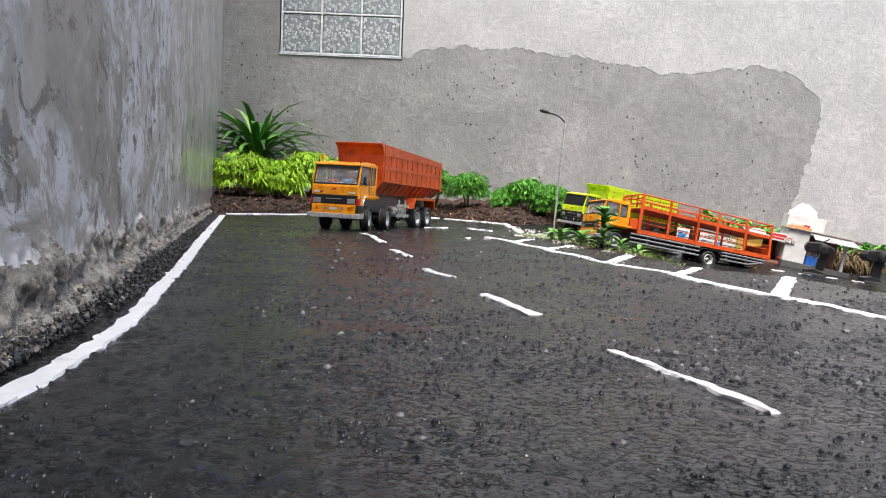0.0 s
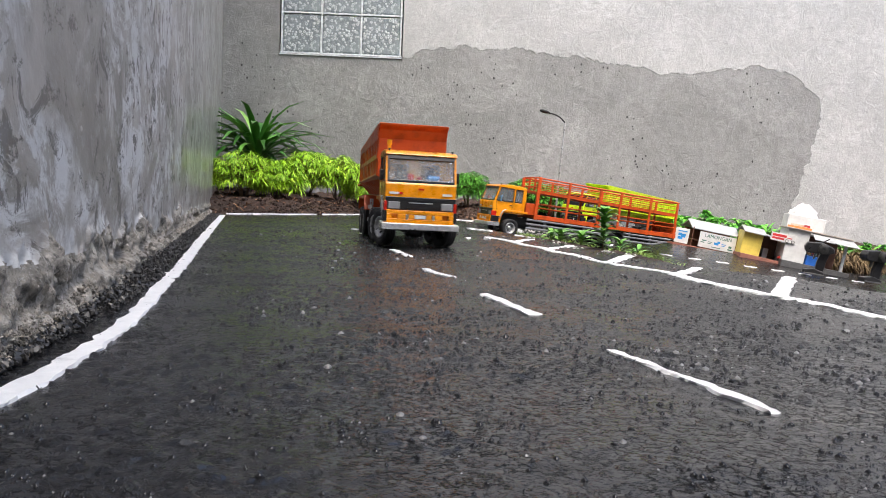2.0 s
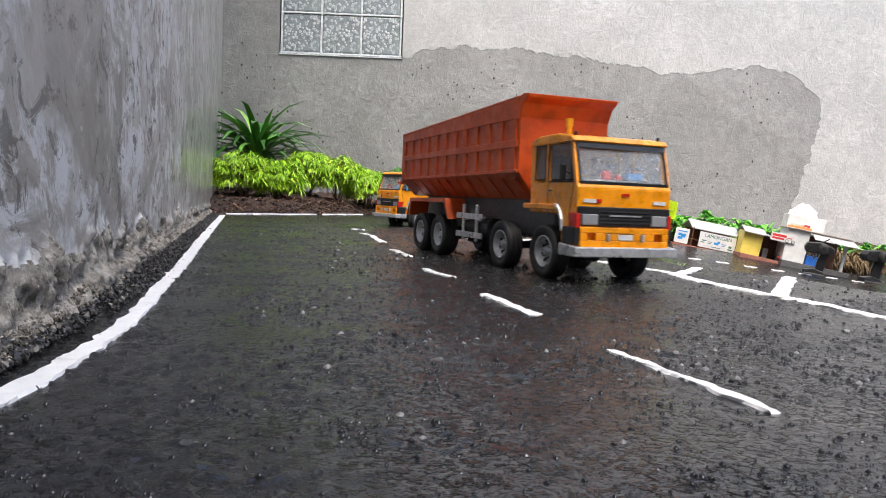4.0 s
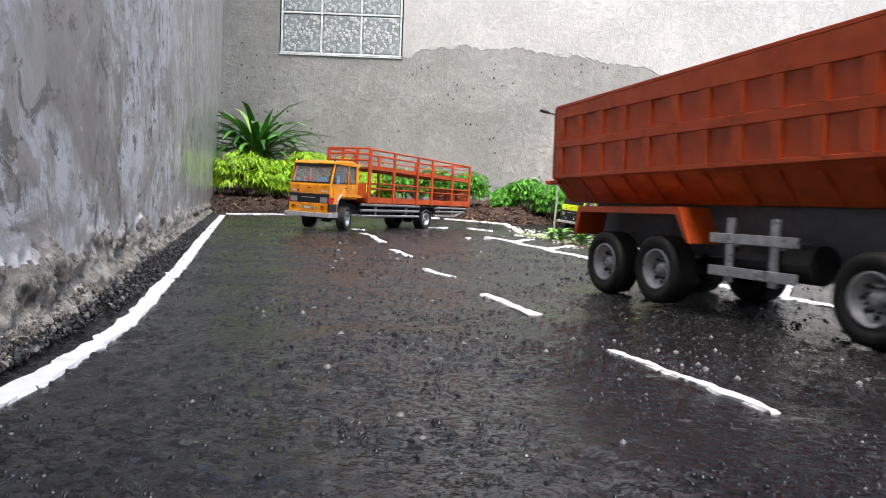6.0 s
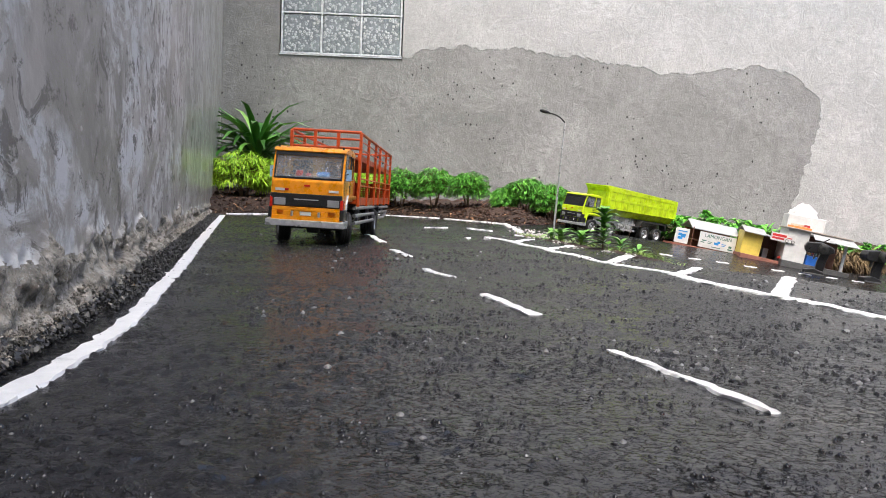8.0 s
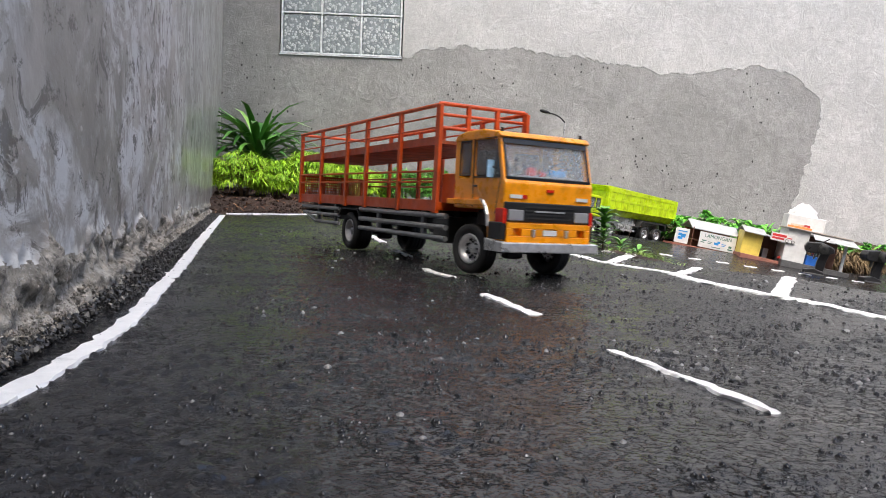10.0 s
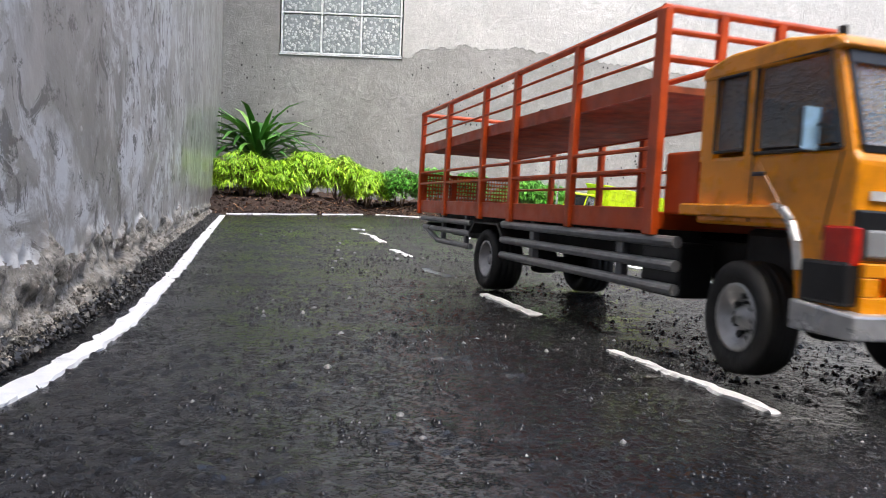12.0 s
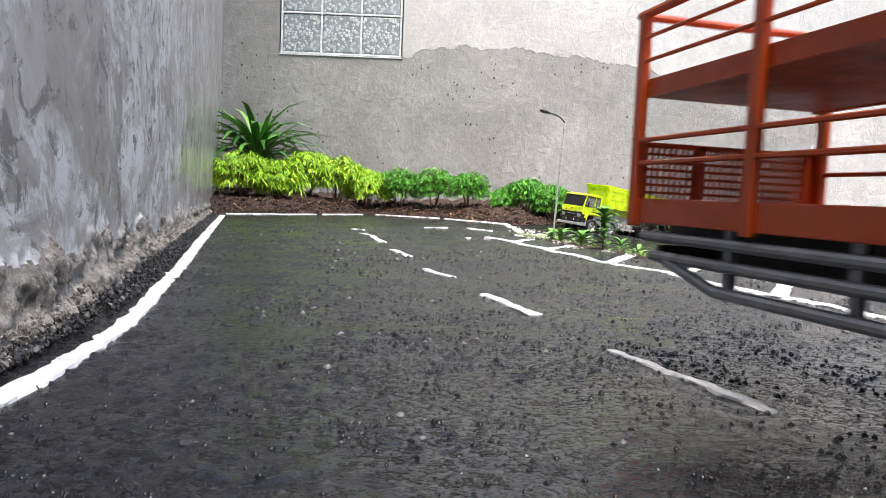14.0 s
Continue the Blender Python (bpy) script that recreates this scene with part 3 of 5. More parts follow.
# ---- planting bed ----
def bed(x, y):
    front = np.interp(x, [-1.3, -0.745, -0.5, -0.35, -0.02, 0.17, 0.26, 0.5, 0.9, 1.2, 1.6, 3], [2.62, 2.66, 3.05, 3.38, 3.2, 2.88, 2.74, 3.1, 3.22, 3.2, 3.1, 3.1])
    f = np.clip((y - front) / 0.22, -1, 1)
    rise = np.where(f > 0, f, f * 0.25)
    lump = 0.012 * waves(x, y, 0.05, 41) + 0.007 * waves(x, y, 0.018, 42)
    return land(x, y) + rise * 0.045 + np.clip(y - front - 0.2, 0, 1) * 0.05 + lump * np.clip(f + 0.1, 0, 1) - 0.003


tagged(grid("planting_bed", np.arange(-1.3, 3.0, 0.016), np.arange(2.55, 3.97, 0.016), bed, SOIL), "damp brown soil bed along the wall", "soil", kind="stuff")


rng = np.random.RandomState(23)
spots, dry = [], []
for k in range(5200):
    x, y = -1.05 + 2.6 * rng.rand(), 2.64 + 0.9 * rng.rand() ** 1.3
    front = float(np.interp(x, [-1.3, -0.745, -0.5, -0.35, -0.02, 0.17, 0.26, 0.5, 0.9, 1.2, 1.6, 3], [2.62, 2.66, 3.05, 3.38, 3.2, 2.88, 2.74, 3.1, 3.22, 3.2, 3.1, 3.1]))
    if y < front:
        y = front + 0.3 * rng.rand()
    z = float(bed(np.array(x), np.array(y)))
    if rng.rand() < 0.72:
        spots.append((x, y, z + 0.002, 0.002 + 0.008 * rng.rand() ** 2))
    else:
        dry.append(((x, y, z + 0.004), (rng.randn(), rng.randn(), 0.25), 0.012 + 0.03 * rng.rand(), 0.004 + 0.006 * rng.rand(), 0.6))
chunks("soil_crumbs", spots, SOIL, "dark crumbs of damp soil", "soil", 12)


def leaf_mesh(leaves, fold=0.25, steps=4):
    """leaves: rows of base, direction, length, width, droop. Each becomes a folded, curving blade."""
    verts, faces = [], []
    for base, way, length, width, droop in leaves:
        base, way = Vector(base), Vector(way).normalized()
        side = way.cross(Vector((0, 0, 1)))
        side = side.normalized() if side.length > 1e-3 else Vector((1, 0, 0))
        o, p, d = len(verts), base.copy(), way.copy()
        for i in range(steps + 1):
            f = i / steps
            w = width * (0.25 + 0.75 * math.sin(math.pi * min(1, f * 0.9 + 0.12))) * (1 if i < steps else 0.08)
            up = side.cross(d).normalized()
            verts += [tuple(p - side * w / 2 + up * w * fold), tuple(p), tuple(p + side * w / 2 + up * w * fold)]
            d = (d + Vector((0, 0, -droop / steps))).normalized()
            p = p + d * length / steps
        for i in range(steps):
            a = o + i * 3
            faces += [(a, a + 1, a + 4, a + 3), (a + 1, a + 2, a + 5, a + 4)]
    return verts, faces


tagged(sheet("leaf_litter", *leaf_mesh(dry), leaf_material("dry_litter", (0.09, 0.04, 0.02), (0.2, 0.09, 0.04), (0.36, 0.2, 0.1), 0.7)), "reddish dry leaf litter on the soil", "leaf litter", kind="stuff")


def bush(name, x, y, radius, height, tips, per_tip, length, width, droop, material, label, category, seed, group="", ground_at=bed, lift=0.2):
    rng = random.Random(seed)
    z = float(ground_at(np.array(x), np.array(y)))
    ob = thing(name, label, category, pose(x, y, z), group)
    leaves, stem = [], bmesh.new()
    bough = []
    for k in range(5):
        a = rng.random() * math.tau
        end = (radius * 0.4 * math.cos(a), radius * 0.4 * math.sin(a), height * (0.4 + 0.2 * rng.random()))
        add_tube(stem, (0.01 * math.cos(a), 0.01 * math.sin(a), -0.01), end, 0.0035, 6, 0.002)
        bough.append(Vector(end))
    for k in range(tips):
        a, e, q = rng.random() * math.tau, rng.random(), rng.random() ** 0.4
        rr = radius * q * (0.85 + 0.3 * rng.random())
        h = height * (lift + (1 - lift) * e ** 0.7 * math.sqrt(max(0.05, 1 - (q * 0.8) ** 2)))
        tip = Vector((rr * math.cos(a), rr * math.sin(a) * 0.8, h))
        add_tube(stem, bough[k % 5], tip, 0.0014, 4, 0.0008)
        for j in range(per_tip):
            b = rng.random() * math.tau
            way = Vector((math.cos(b), math.sin(b), 0.15 + 0.9 * rng.random())) + 0.5 * Vector((math.cos(a), math.sin(a), 0))
            leaves.append((tip + Vector((0, 0, -0.012 * rng.random())), way, length * (0.6 + 0.6 * rng.random()), width * (0.7 + 0.5 * rng.random()), droop * (0.6 + 0.8 * rng.random())))
    part("woody_frame", stem, STEM, ob)
    sheet("foliage", *leaf_mesh(leaves, 0.25, 3), material, ob)
    return ob


def blade_plant(x, y, height, n, seed):
    rng = random.Random(seed)
    z = float(bed(np.array(x), np.array(y)))
    ob = thing("blade_leaf_plant", "dark green plant with long arching blade leaves", "plant", pose(x, y, z))
    part("woody_frame", add_tube(bmesh.new(), (0, 0, -0.02), (0.01, 0, height * 0.45), 0.008, 8, 0.006), STEM, ob)
    leaves = []
    for k in range(n):
        a = rng.random() * math.tau
        f = rng.random()
        way = Vector((math.cos(a), math.sin(a) * 0.8, 0.5 + 2.3 * f))
        leaves.append(((0.012 * math.cos(a), 0.012 * math.sin(a), height * (0.22 + 0.25 * rng.random())), way, height * (0.58 + 0.28 * rng.random()), 0.024 + 0.014 * rng.random(), 1.0 + 1.1 * rng.random()))
    sheet("foliage", *leaf_mesh(leaves, 0.18), BLADE_LEAF, ob)


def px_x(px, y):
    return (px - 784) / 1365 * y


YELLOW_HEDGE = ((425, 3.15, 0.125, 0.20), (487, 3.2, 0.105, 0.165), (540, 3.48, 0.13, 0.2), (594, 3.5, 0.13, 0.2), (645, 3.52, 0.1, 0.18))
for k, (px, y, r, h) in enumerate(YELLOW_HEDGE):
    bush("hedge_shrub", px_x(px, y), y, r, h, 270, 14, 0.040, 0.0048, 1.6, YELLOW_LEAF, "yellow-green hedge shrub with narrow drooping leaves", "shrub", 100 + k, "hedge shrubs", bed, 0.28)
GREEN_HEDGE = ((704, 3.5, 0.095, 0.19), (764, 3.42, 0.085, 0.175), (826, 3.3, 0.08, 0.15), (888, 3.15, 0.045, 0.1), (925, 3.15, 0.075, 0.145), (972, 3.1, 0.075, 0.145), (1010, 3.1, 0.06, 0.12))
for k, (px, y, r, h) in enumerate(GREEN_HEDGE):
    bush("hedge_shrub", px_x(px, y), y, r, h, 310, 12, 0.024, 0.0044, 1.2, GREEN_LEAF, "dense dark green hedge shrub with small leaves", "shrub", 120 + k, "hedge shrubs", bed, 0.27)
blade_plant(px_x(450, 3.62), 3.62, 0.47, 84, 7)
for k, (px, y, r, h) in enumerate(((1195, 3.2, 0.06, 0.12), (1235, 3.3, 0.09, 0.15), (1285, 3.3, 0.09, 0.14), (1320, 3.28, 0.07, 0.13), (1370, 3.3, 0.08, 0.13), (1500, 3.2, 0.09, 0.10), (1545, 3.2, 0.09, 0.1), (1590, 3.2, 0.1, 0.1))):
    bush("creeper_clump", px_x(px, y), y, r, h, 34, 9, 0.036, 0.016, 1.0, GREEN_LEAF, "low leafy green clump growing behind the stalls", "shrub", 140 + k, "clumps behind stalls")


# ---- trucks ----
def wheel(parent, x, y, r, width, nuts=8, dark=False):
    """A tyre with its rim; the outer face looks away from the truck's middle."""
    s = 1 if y > 0 else -1
    w = width / 2
    outline = [(-w * 0.7, r * 0.58), (-w * 0.9, r * 0.7), (-w, r * 0.88), (-w * 0.8, r * 0.985), (-w * 0.45, r), (-w * 0.4, r * 0.965), (-w * 0.32, r), (-0.0012, r), (-0.0006, r * 0.965), (0.0006, r * 0.965),
               (0.0012, r), (w * 0.32, r), (w * 0.4, r * 0.965), (w * 0.45, r), (w * 0.8, r * 0.985), (w, r * 0.88), (w * 0.9, r * 0.7), (w * 0.7, r * 0.58), (-w * 0.7, r * 0.58)]
    ob = lathe("wheel", outline, RUBBER, parent, 32, "black rubber tyre")
    ob.matrix_basis = pose(x, y, r)
    face = [(s * w * 0.55, r * 0.02), (s * w * 0.6, r * 0.14), (s * w * 0.2, r * 0.2), (s * w * 0.1, r * 0.38), (s * w * 0.3, r * 0.46), (s * w * 0.82, r * 0.53), (s * w * 0.86, r * 0.6), (s * w * 0.6, r * 0.61)]
    rim = lathe("rim", face, GREY if dark else RIM, ob, 28, "silver steel rim")
    bm = bmesh.new()
    for k in range(nuts):
        a = k * math.tau / nuts
        c, q = math.cos(a), math.sin(a)
        add_tube(bm, (r * 0.27 * c, s * w * 0.1, r * 0.27 * q), (r * 0.27 * c, s * w * 0.42, r * 0.27 * q), r * 0.035, 6)
        add_box(bm, r * 0.33, r * 0.43, min(s * w * 0.1, s * w * 0.26), max(s * w * 0.1, s * w * 0.26), -r * 0.05, r * 0.05, 0, Matrix.Rotation(a + 0.39, 4, "Y"))
    part("wheel_nuts", bm, DARK, ob)
    return ob


def cab(truck, body, skin="classic", mirror=None):
    """A square forward-control cab, its floor over the front axle."""
    W = 0.059
    lime = skin == "lime"
    bm = prism([(-0.041, 0.074), (0.028, 0.074), (0.034, 0.056), (0.037, 0.036), (0.064, 0.036), (0.066, 0.062), (0.067, 0.104), (0.064, 0.109), (-0.041, 0.109)], -W, W, 0.002)
    cab_body = part("cab_body", bm, body, truck, "lime painted cab" if lime else "yellow-orange painted cab")
    # pillars, roof and back
    for s in (-1, 1):
        y0, y1 = sorted((s * W, s * (W - 0.0045)))
        part("pillar", prism([(0.064, 0.107), (0.051, 0.155), (0.044, 0.155), (0.057, 0.107)], y0, y1), body, cab_body)
        part("pillar", prism([(0.002, 0.107), (0.002, 0.155), (-0.005, 0.155), (-0.005, 0.107)], y0, y1), body, cab_body)
        part("pillar", prism([(-0.030, 0.107), (-0.030, 0.155), (-0.041, 0.155), (-0.041, 0.107)], y0, y1), body, cab_body)
    part("back_panel", box(-0.0405, -0.038, -W + 0.005, W - 0.005, 0.107, 0.155), body, cab_body)
    bm = prism([(-0.042, 0.1495), (0.0535, 0.1515), (0.0565, 0.1535), (0.050, 0.1585), (0.02, 0.1625), (-0.02, 0.1615), (-0.038, 0.1575), (-0.043, 0.1535)], -W - 0.001, W + 0.001, 0.0030)
    part("roof", bm, body, cab_body)
    # glass
    bm = bmesh.new()
    add_prism(bm, [(0.0635, 0.109), (0.0515, 0.1525), (0.0500, 0.1525), (0.0620, 0.109)], -W + 0.004, W - 0.004)
    part("windscreen", bm, DARK_GLASS if lime else WINDSCREEN, cab_body, "rain-wet windscreen").visible_shadow = False
    bm = bmesh.new()
    t = 0.0025
    for y0, y1, low, high in ((-W + 0.003, -W + 0.003 + t, 0, 1), (W - 0.003 - t, W - 0.003, 0, 1)):
        add_prism(bm, [(0.0655, 0.1085), (0.0525, 0.1535), (0.0515, 0.1535), (0.0645, 0.1085)], y0, y1)
    add_box(bm, 0.0625, 0.0655, -W + 0.003, W - 0.003, 0.1075, 0.1105)
    add_prism(bm, [(0.0552, 0.1462), (0.0530, 0.1535), (0.0512, 0.1535), (0.0534, 0.1462)], -W + 0.003, W - 0.003)
    part("windscreen_seal", bm, BLACK, cab_body, "black rubber seal")
    for s in (-1, 1):
        y0, y1 = sorted((s * (W - 0.0015), s * (W - 0.0028)))
        pane = part("side_window", prism([(0.055, 0.112), (0.046, 0.1505), (0.003, 0.1505), (0.003, 0.112)], y0, y1), SIDE_GLASS, cab_body, "tinted side window")
        pane.visible_shadow = False
        y2, y3 = sorted((s * (W + 0.0004), s * (W - 0.001)))
        bm = bmesh.new()
        rim = [(0.0575, 0.1095), (0.0465, 0.1525), (0.0015, 0.1525), (0.0015, 0.1095)]
        for a, b in zip(rim, rim[1:] + rim[:1]):
            add_tube(bm, (a[0], s * W, a[1]), (b[0], s * W, b[1]), 0.0010, 6)
        quarter = [(-0.0055, 0.1115), (-0.0055, 0.150), (-0.029, 0.150), (-0.029, 0.1115)]
        for a, b in zip(quarter, quarter[1:] + quarter[:1]):
            add_tube(bm, (a[0], s * W, a[1]), (b[0], s * W, b[1]), 0.0009, 6)
        part("window_seal", bm, BLACK, cab_body)
        bm = box(-0.0285, -0.006, y0, y1, 0.112, 0.1497)
        part("quarter_window", bm, SIDE_GLASS, cab_body, "small tinted quarter window").visible_shadow = False
        # door lines, crease and handle
        for a, b in (((0.002, 0.109), (0.002, 0.076)), ((0.058, 0.108), (0.05, 0.07))):
            part("door_gap", add_tube(bmesh.new(), (a[0], s * W, a[1]), (b[0], s * W, b[1]), 0.0005, 5), DARK, cab_body)
        part("door_crease", add_tube(bmesh.new(), (0.004, s * (W - 0.0002), 0.107), (0.036, s * (W - 0.0002), 0.07), 0.0007, 6), body, cab_body)
        part("door_handle", box(0.004, 0.012, *sorted((s * W, s * (W + 0.0018))), 0.0985, 0.1005, 0.0005), BLACK, cab_body)
        # mirror on its arm
        bm = add_tube(bmesh.new(), (0.050, s * W, 0.118), (0.047, s * (W + 0.004), 0.120), 0.0009, 6)
        part("mirror_arm", bm, BLACK, cab_body)
        part("mirror", box(0.040, 0.0435, *sorted((s * (W + 0.0012), s * (W + 0.0085))), 0.110, 0.128, 0.0015), BLACK, cab_body, "black wing mirror")
        if mirror:
            part("mirror_back", box(0.0432, 0.0446, *sorted((s * (W + 0.0004), s * (W + 0.0092))), 0.1085, 0.1275, 0.0006), mirror, cab_body, "pale blue mirror back")
        # ledge over the wheel and bright arch lip
        part("wheel_ledge", prism([(-0.052, 0.078), (-0.052, 0.0845), (0.022, 0.0845), (0.030, 0.078)], *sorted((s * (W - 0.02), s * (W + 0.0035))), 0.001), body, cab_body)
        pts = [(0.020, 0.0835), (0.026, 0.0825), (0.032, 0.077), (0.0365, 0.068), (0.039, 0.056)]
        bm = bmesh.new()
        for a, b in zip(pts, pts[1:]):
            add_tube(bm, (a[0], s * (W + 0.0008), a[1]), (b[0], s * (W + 0.0008), b[1]), 0.0024, 8)
        part("arch_lip", bm, body if lime else SILVER, cab_body, "" if lime else "bright wheel arch lip")
        part("corner_lamp", box(0.052, 0.0685, *sorted((s * (W - 0.004), s * (W + 0.0012))), 0.0600, 0.0765, 0.001), BLACK if lime else RED_LENS, cab_body, "red corner lamp")
        lamp = part("headlight", box(0.064, 0.0695, *sorted((s * 0.034, s * 0.0535)), 0.0635, 0.0755, 0.0012), LAMP_GLASS, cab_body, "clear rectangular headlight")
        part("reflector", box(0.0655, 0.0672, *sorted((s * 0.036, s * 0.0515)), 0.0655, 0.0735), SILVER, lamp)
        part("bumper_end", box(0.042, 0.068, *sorted((s * (W - 0.005), s * (W + 0.0030))), 0.043, 0.0615, 0.0015), BLACK, cab_body, "black bumper corner")
        part("badge", box(0.0668, 0.0678, *sorted((s * 0.036, s * 0.052)), 0.0875, 0.0915), WHITE_BOARD, cab_body, "small white badge")
        part("marker_lamp", add_tube(bmesh.new(), (0.046, s * (W - 0.006), 0.158), (0.046, s * (W - 0.006), 0.163), 0.002, 8), BLACK, cab_body)
    # grille, bumper
    part("grille", box(0.063, 0.0683, -W + 0.0005, W - 0.0005, 0.0625, 0.0835, 0.001), BLACK, cab_body, "black grille band")
    bm = bmesh.new()
    for z in (0.066, 0.070, 0.074, 0.078):
        add_box(bm, 0.067, 0.0692, -0.0325, 0.0325, z, z + 0.0015)
    part("grille_slat", bm, DARK, cab_body)
    part("grille_bar", box(0.0685, 0.0696, -0.02, 0.02, 0.0735, 0.0752), SILVER, cab_body, "bright grille bar")
    bm = bmesh.new()
    for s in (-1, 0, 1):
        add_prism(bm, [(0.0670, 0.0955), (0.0682, 0.0955), (0.0682, 0.0985), (0.0670, 0.0985)], s * 0.003 - 0.0018, s * 0.003 + 0.0018)
    part("badge", box(0.0668, 0.0679, -0.0365, -0.030, 0.0875, 0.0915), RED_LENS, cab_body, "small red badge")
    part("emblem", bm, RED_LENS, cab_body, "small red emblem")
    low = BLACK if lime else body
    bm = bmesh.new()
    for y0, y1, z0, z1 in ((-0.0555, 0.0555, 0.0555, 0.0615), (-0.0555, 0.0555, 0.0395, 0.0475), (-0.0555, -0.0475, 0.0475, 0.0555), (-0.037, -0.0245, 0.0475, 0.0555), (-0.0195, -0.0095, 0.0475, 0.0555),
                           (0.0095, 0.0195, 0.0475, 0.0555), (0.0245, 0.037, 0.0475, 0.0555), (0.0475, 0.0555, 0.0475, 0.0555)):
        add_box(bm, 0.0635, 0.071, y0, y1, z0, z1, 0.0006)
    part("bumper_panel", bm, low, cab_body, "painted bumper panel with cut openings")
    part("bumper_recess", box(0.060, 0.0645, -0.055, 0.055, 0.041, 0.061), DARK, cab_body)
    for y in (-0.022, 0.022):
        part("tow_hook", box(0.068, 0.0735, y - 0.0016, y + 0.0016, 0.0465, 0.055, 0.0008), SILVER, cab_body, "steel tow hook")
    part("number_plate", box(0.0695, 0.0717, -0.009, 0.009, 0.0485, 0.0545), WHITE_BOARD if not lime else BLACK, cab_body, "plate with a plain dark bar")
    bm = bmesh.new()
    for pts in ([(0.040, 0.030), (0.040, 0.0435), (0.076, 0.0405), (0.0765, 0.030)],):
        add_prism(bm, pts, -0.0645, 0.0645, 0.0012)
    part("bumper", bm, SILVER, cab_body, "dull silver steel bumper")
    # inside
    part("dashboard", box(0.046, 0.060, -0.053, 0.053, 0.105, 0.1125, 0.002), GREY, cab_body)
    for y in (-0.028, 0.028):
        part("cab_seat", add_box(box(-0.022, 0.012, y - 0.018, y + 0.018, 0.109, 0.116, 0.003), -0.026, -0.018, y - 0.017, y + 0.017, 0.112, 0.142, 0.003), BLACK, cab_body, "dark moulded seat")
    bm = bmesh.new()
    for k in range(14):
        a, b = k * math.tau / 14, (k + 1) * math.tau / 14
        add_tube(bm, (0.036 + 0.004 * math.cos(a), 0.028 + 0.011 * math.sin(a), 0.118 + 0.010 * math.cos(a)), (0.036 + 0.004 * math.cos(b), 0.028 + 0.011 * math.sin(b), 0.118 + 0.010 * math.cos(b)), 0.0009, 5)
    part("steering_wheel", bm, BLACK, cab_body)
    part("dash_tray", box(0.042, 0.052, 0.012, 0.032, 0.1125, 0.121, 0.003), BLUE_PLASTIC, cab_body, "blue tray behind the glass")
    part("dash_toy", add_box(box(0.048, 0.056, -0.022, -0.012, 0.112, 0.122, 0.002), 0.049, 0.055, -0.006, 0.002, 0.112, 0.118, 0.002), RED_LENS, cab_body, "small red trinket behind the glass")
    return cab_body


def chassis(truck, rear, colour=DARK, z0=0.042, z1=0.066):
    bm = bmesh.new()
    for s in (-1, 1):
        add_box(bm, rear, 0.05, s * 0.02 - 0.004, s * 0.02 + 0.004, z0, z1)
    for k in range(7):
        x = 0.02 + (rear - 0.02) * k / 6
        add_box(bm, x - 0.004, x + 0.004, -0.022, 0.022, z0 + 0.004, z1 - 0.004)
    part("ladder_frame", bm, colour, truck, "dark ladder frame")
    bm = box(-0.036, 0.03, -0.03, 0.03, 0.03, 0.073, 0.004)
    part("engine_block", bm, DARK, truck)


def axle(truck, x, r):
    part("axle", add_box(add_tube(bmesh.new(), (x, -0.05, r), (x, 0.05, r), 0.005, 8), x - 0.009, x + 0.009, -0.011, 0.011, r - 0.011, r + 0.011, 0.004), DARK, truck)


DUMP_AXLES = (0.0, -0.114, -0.331, -0.413)


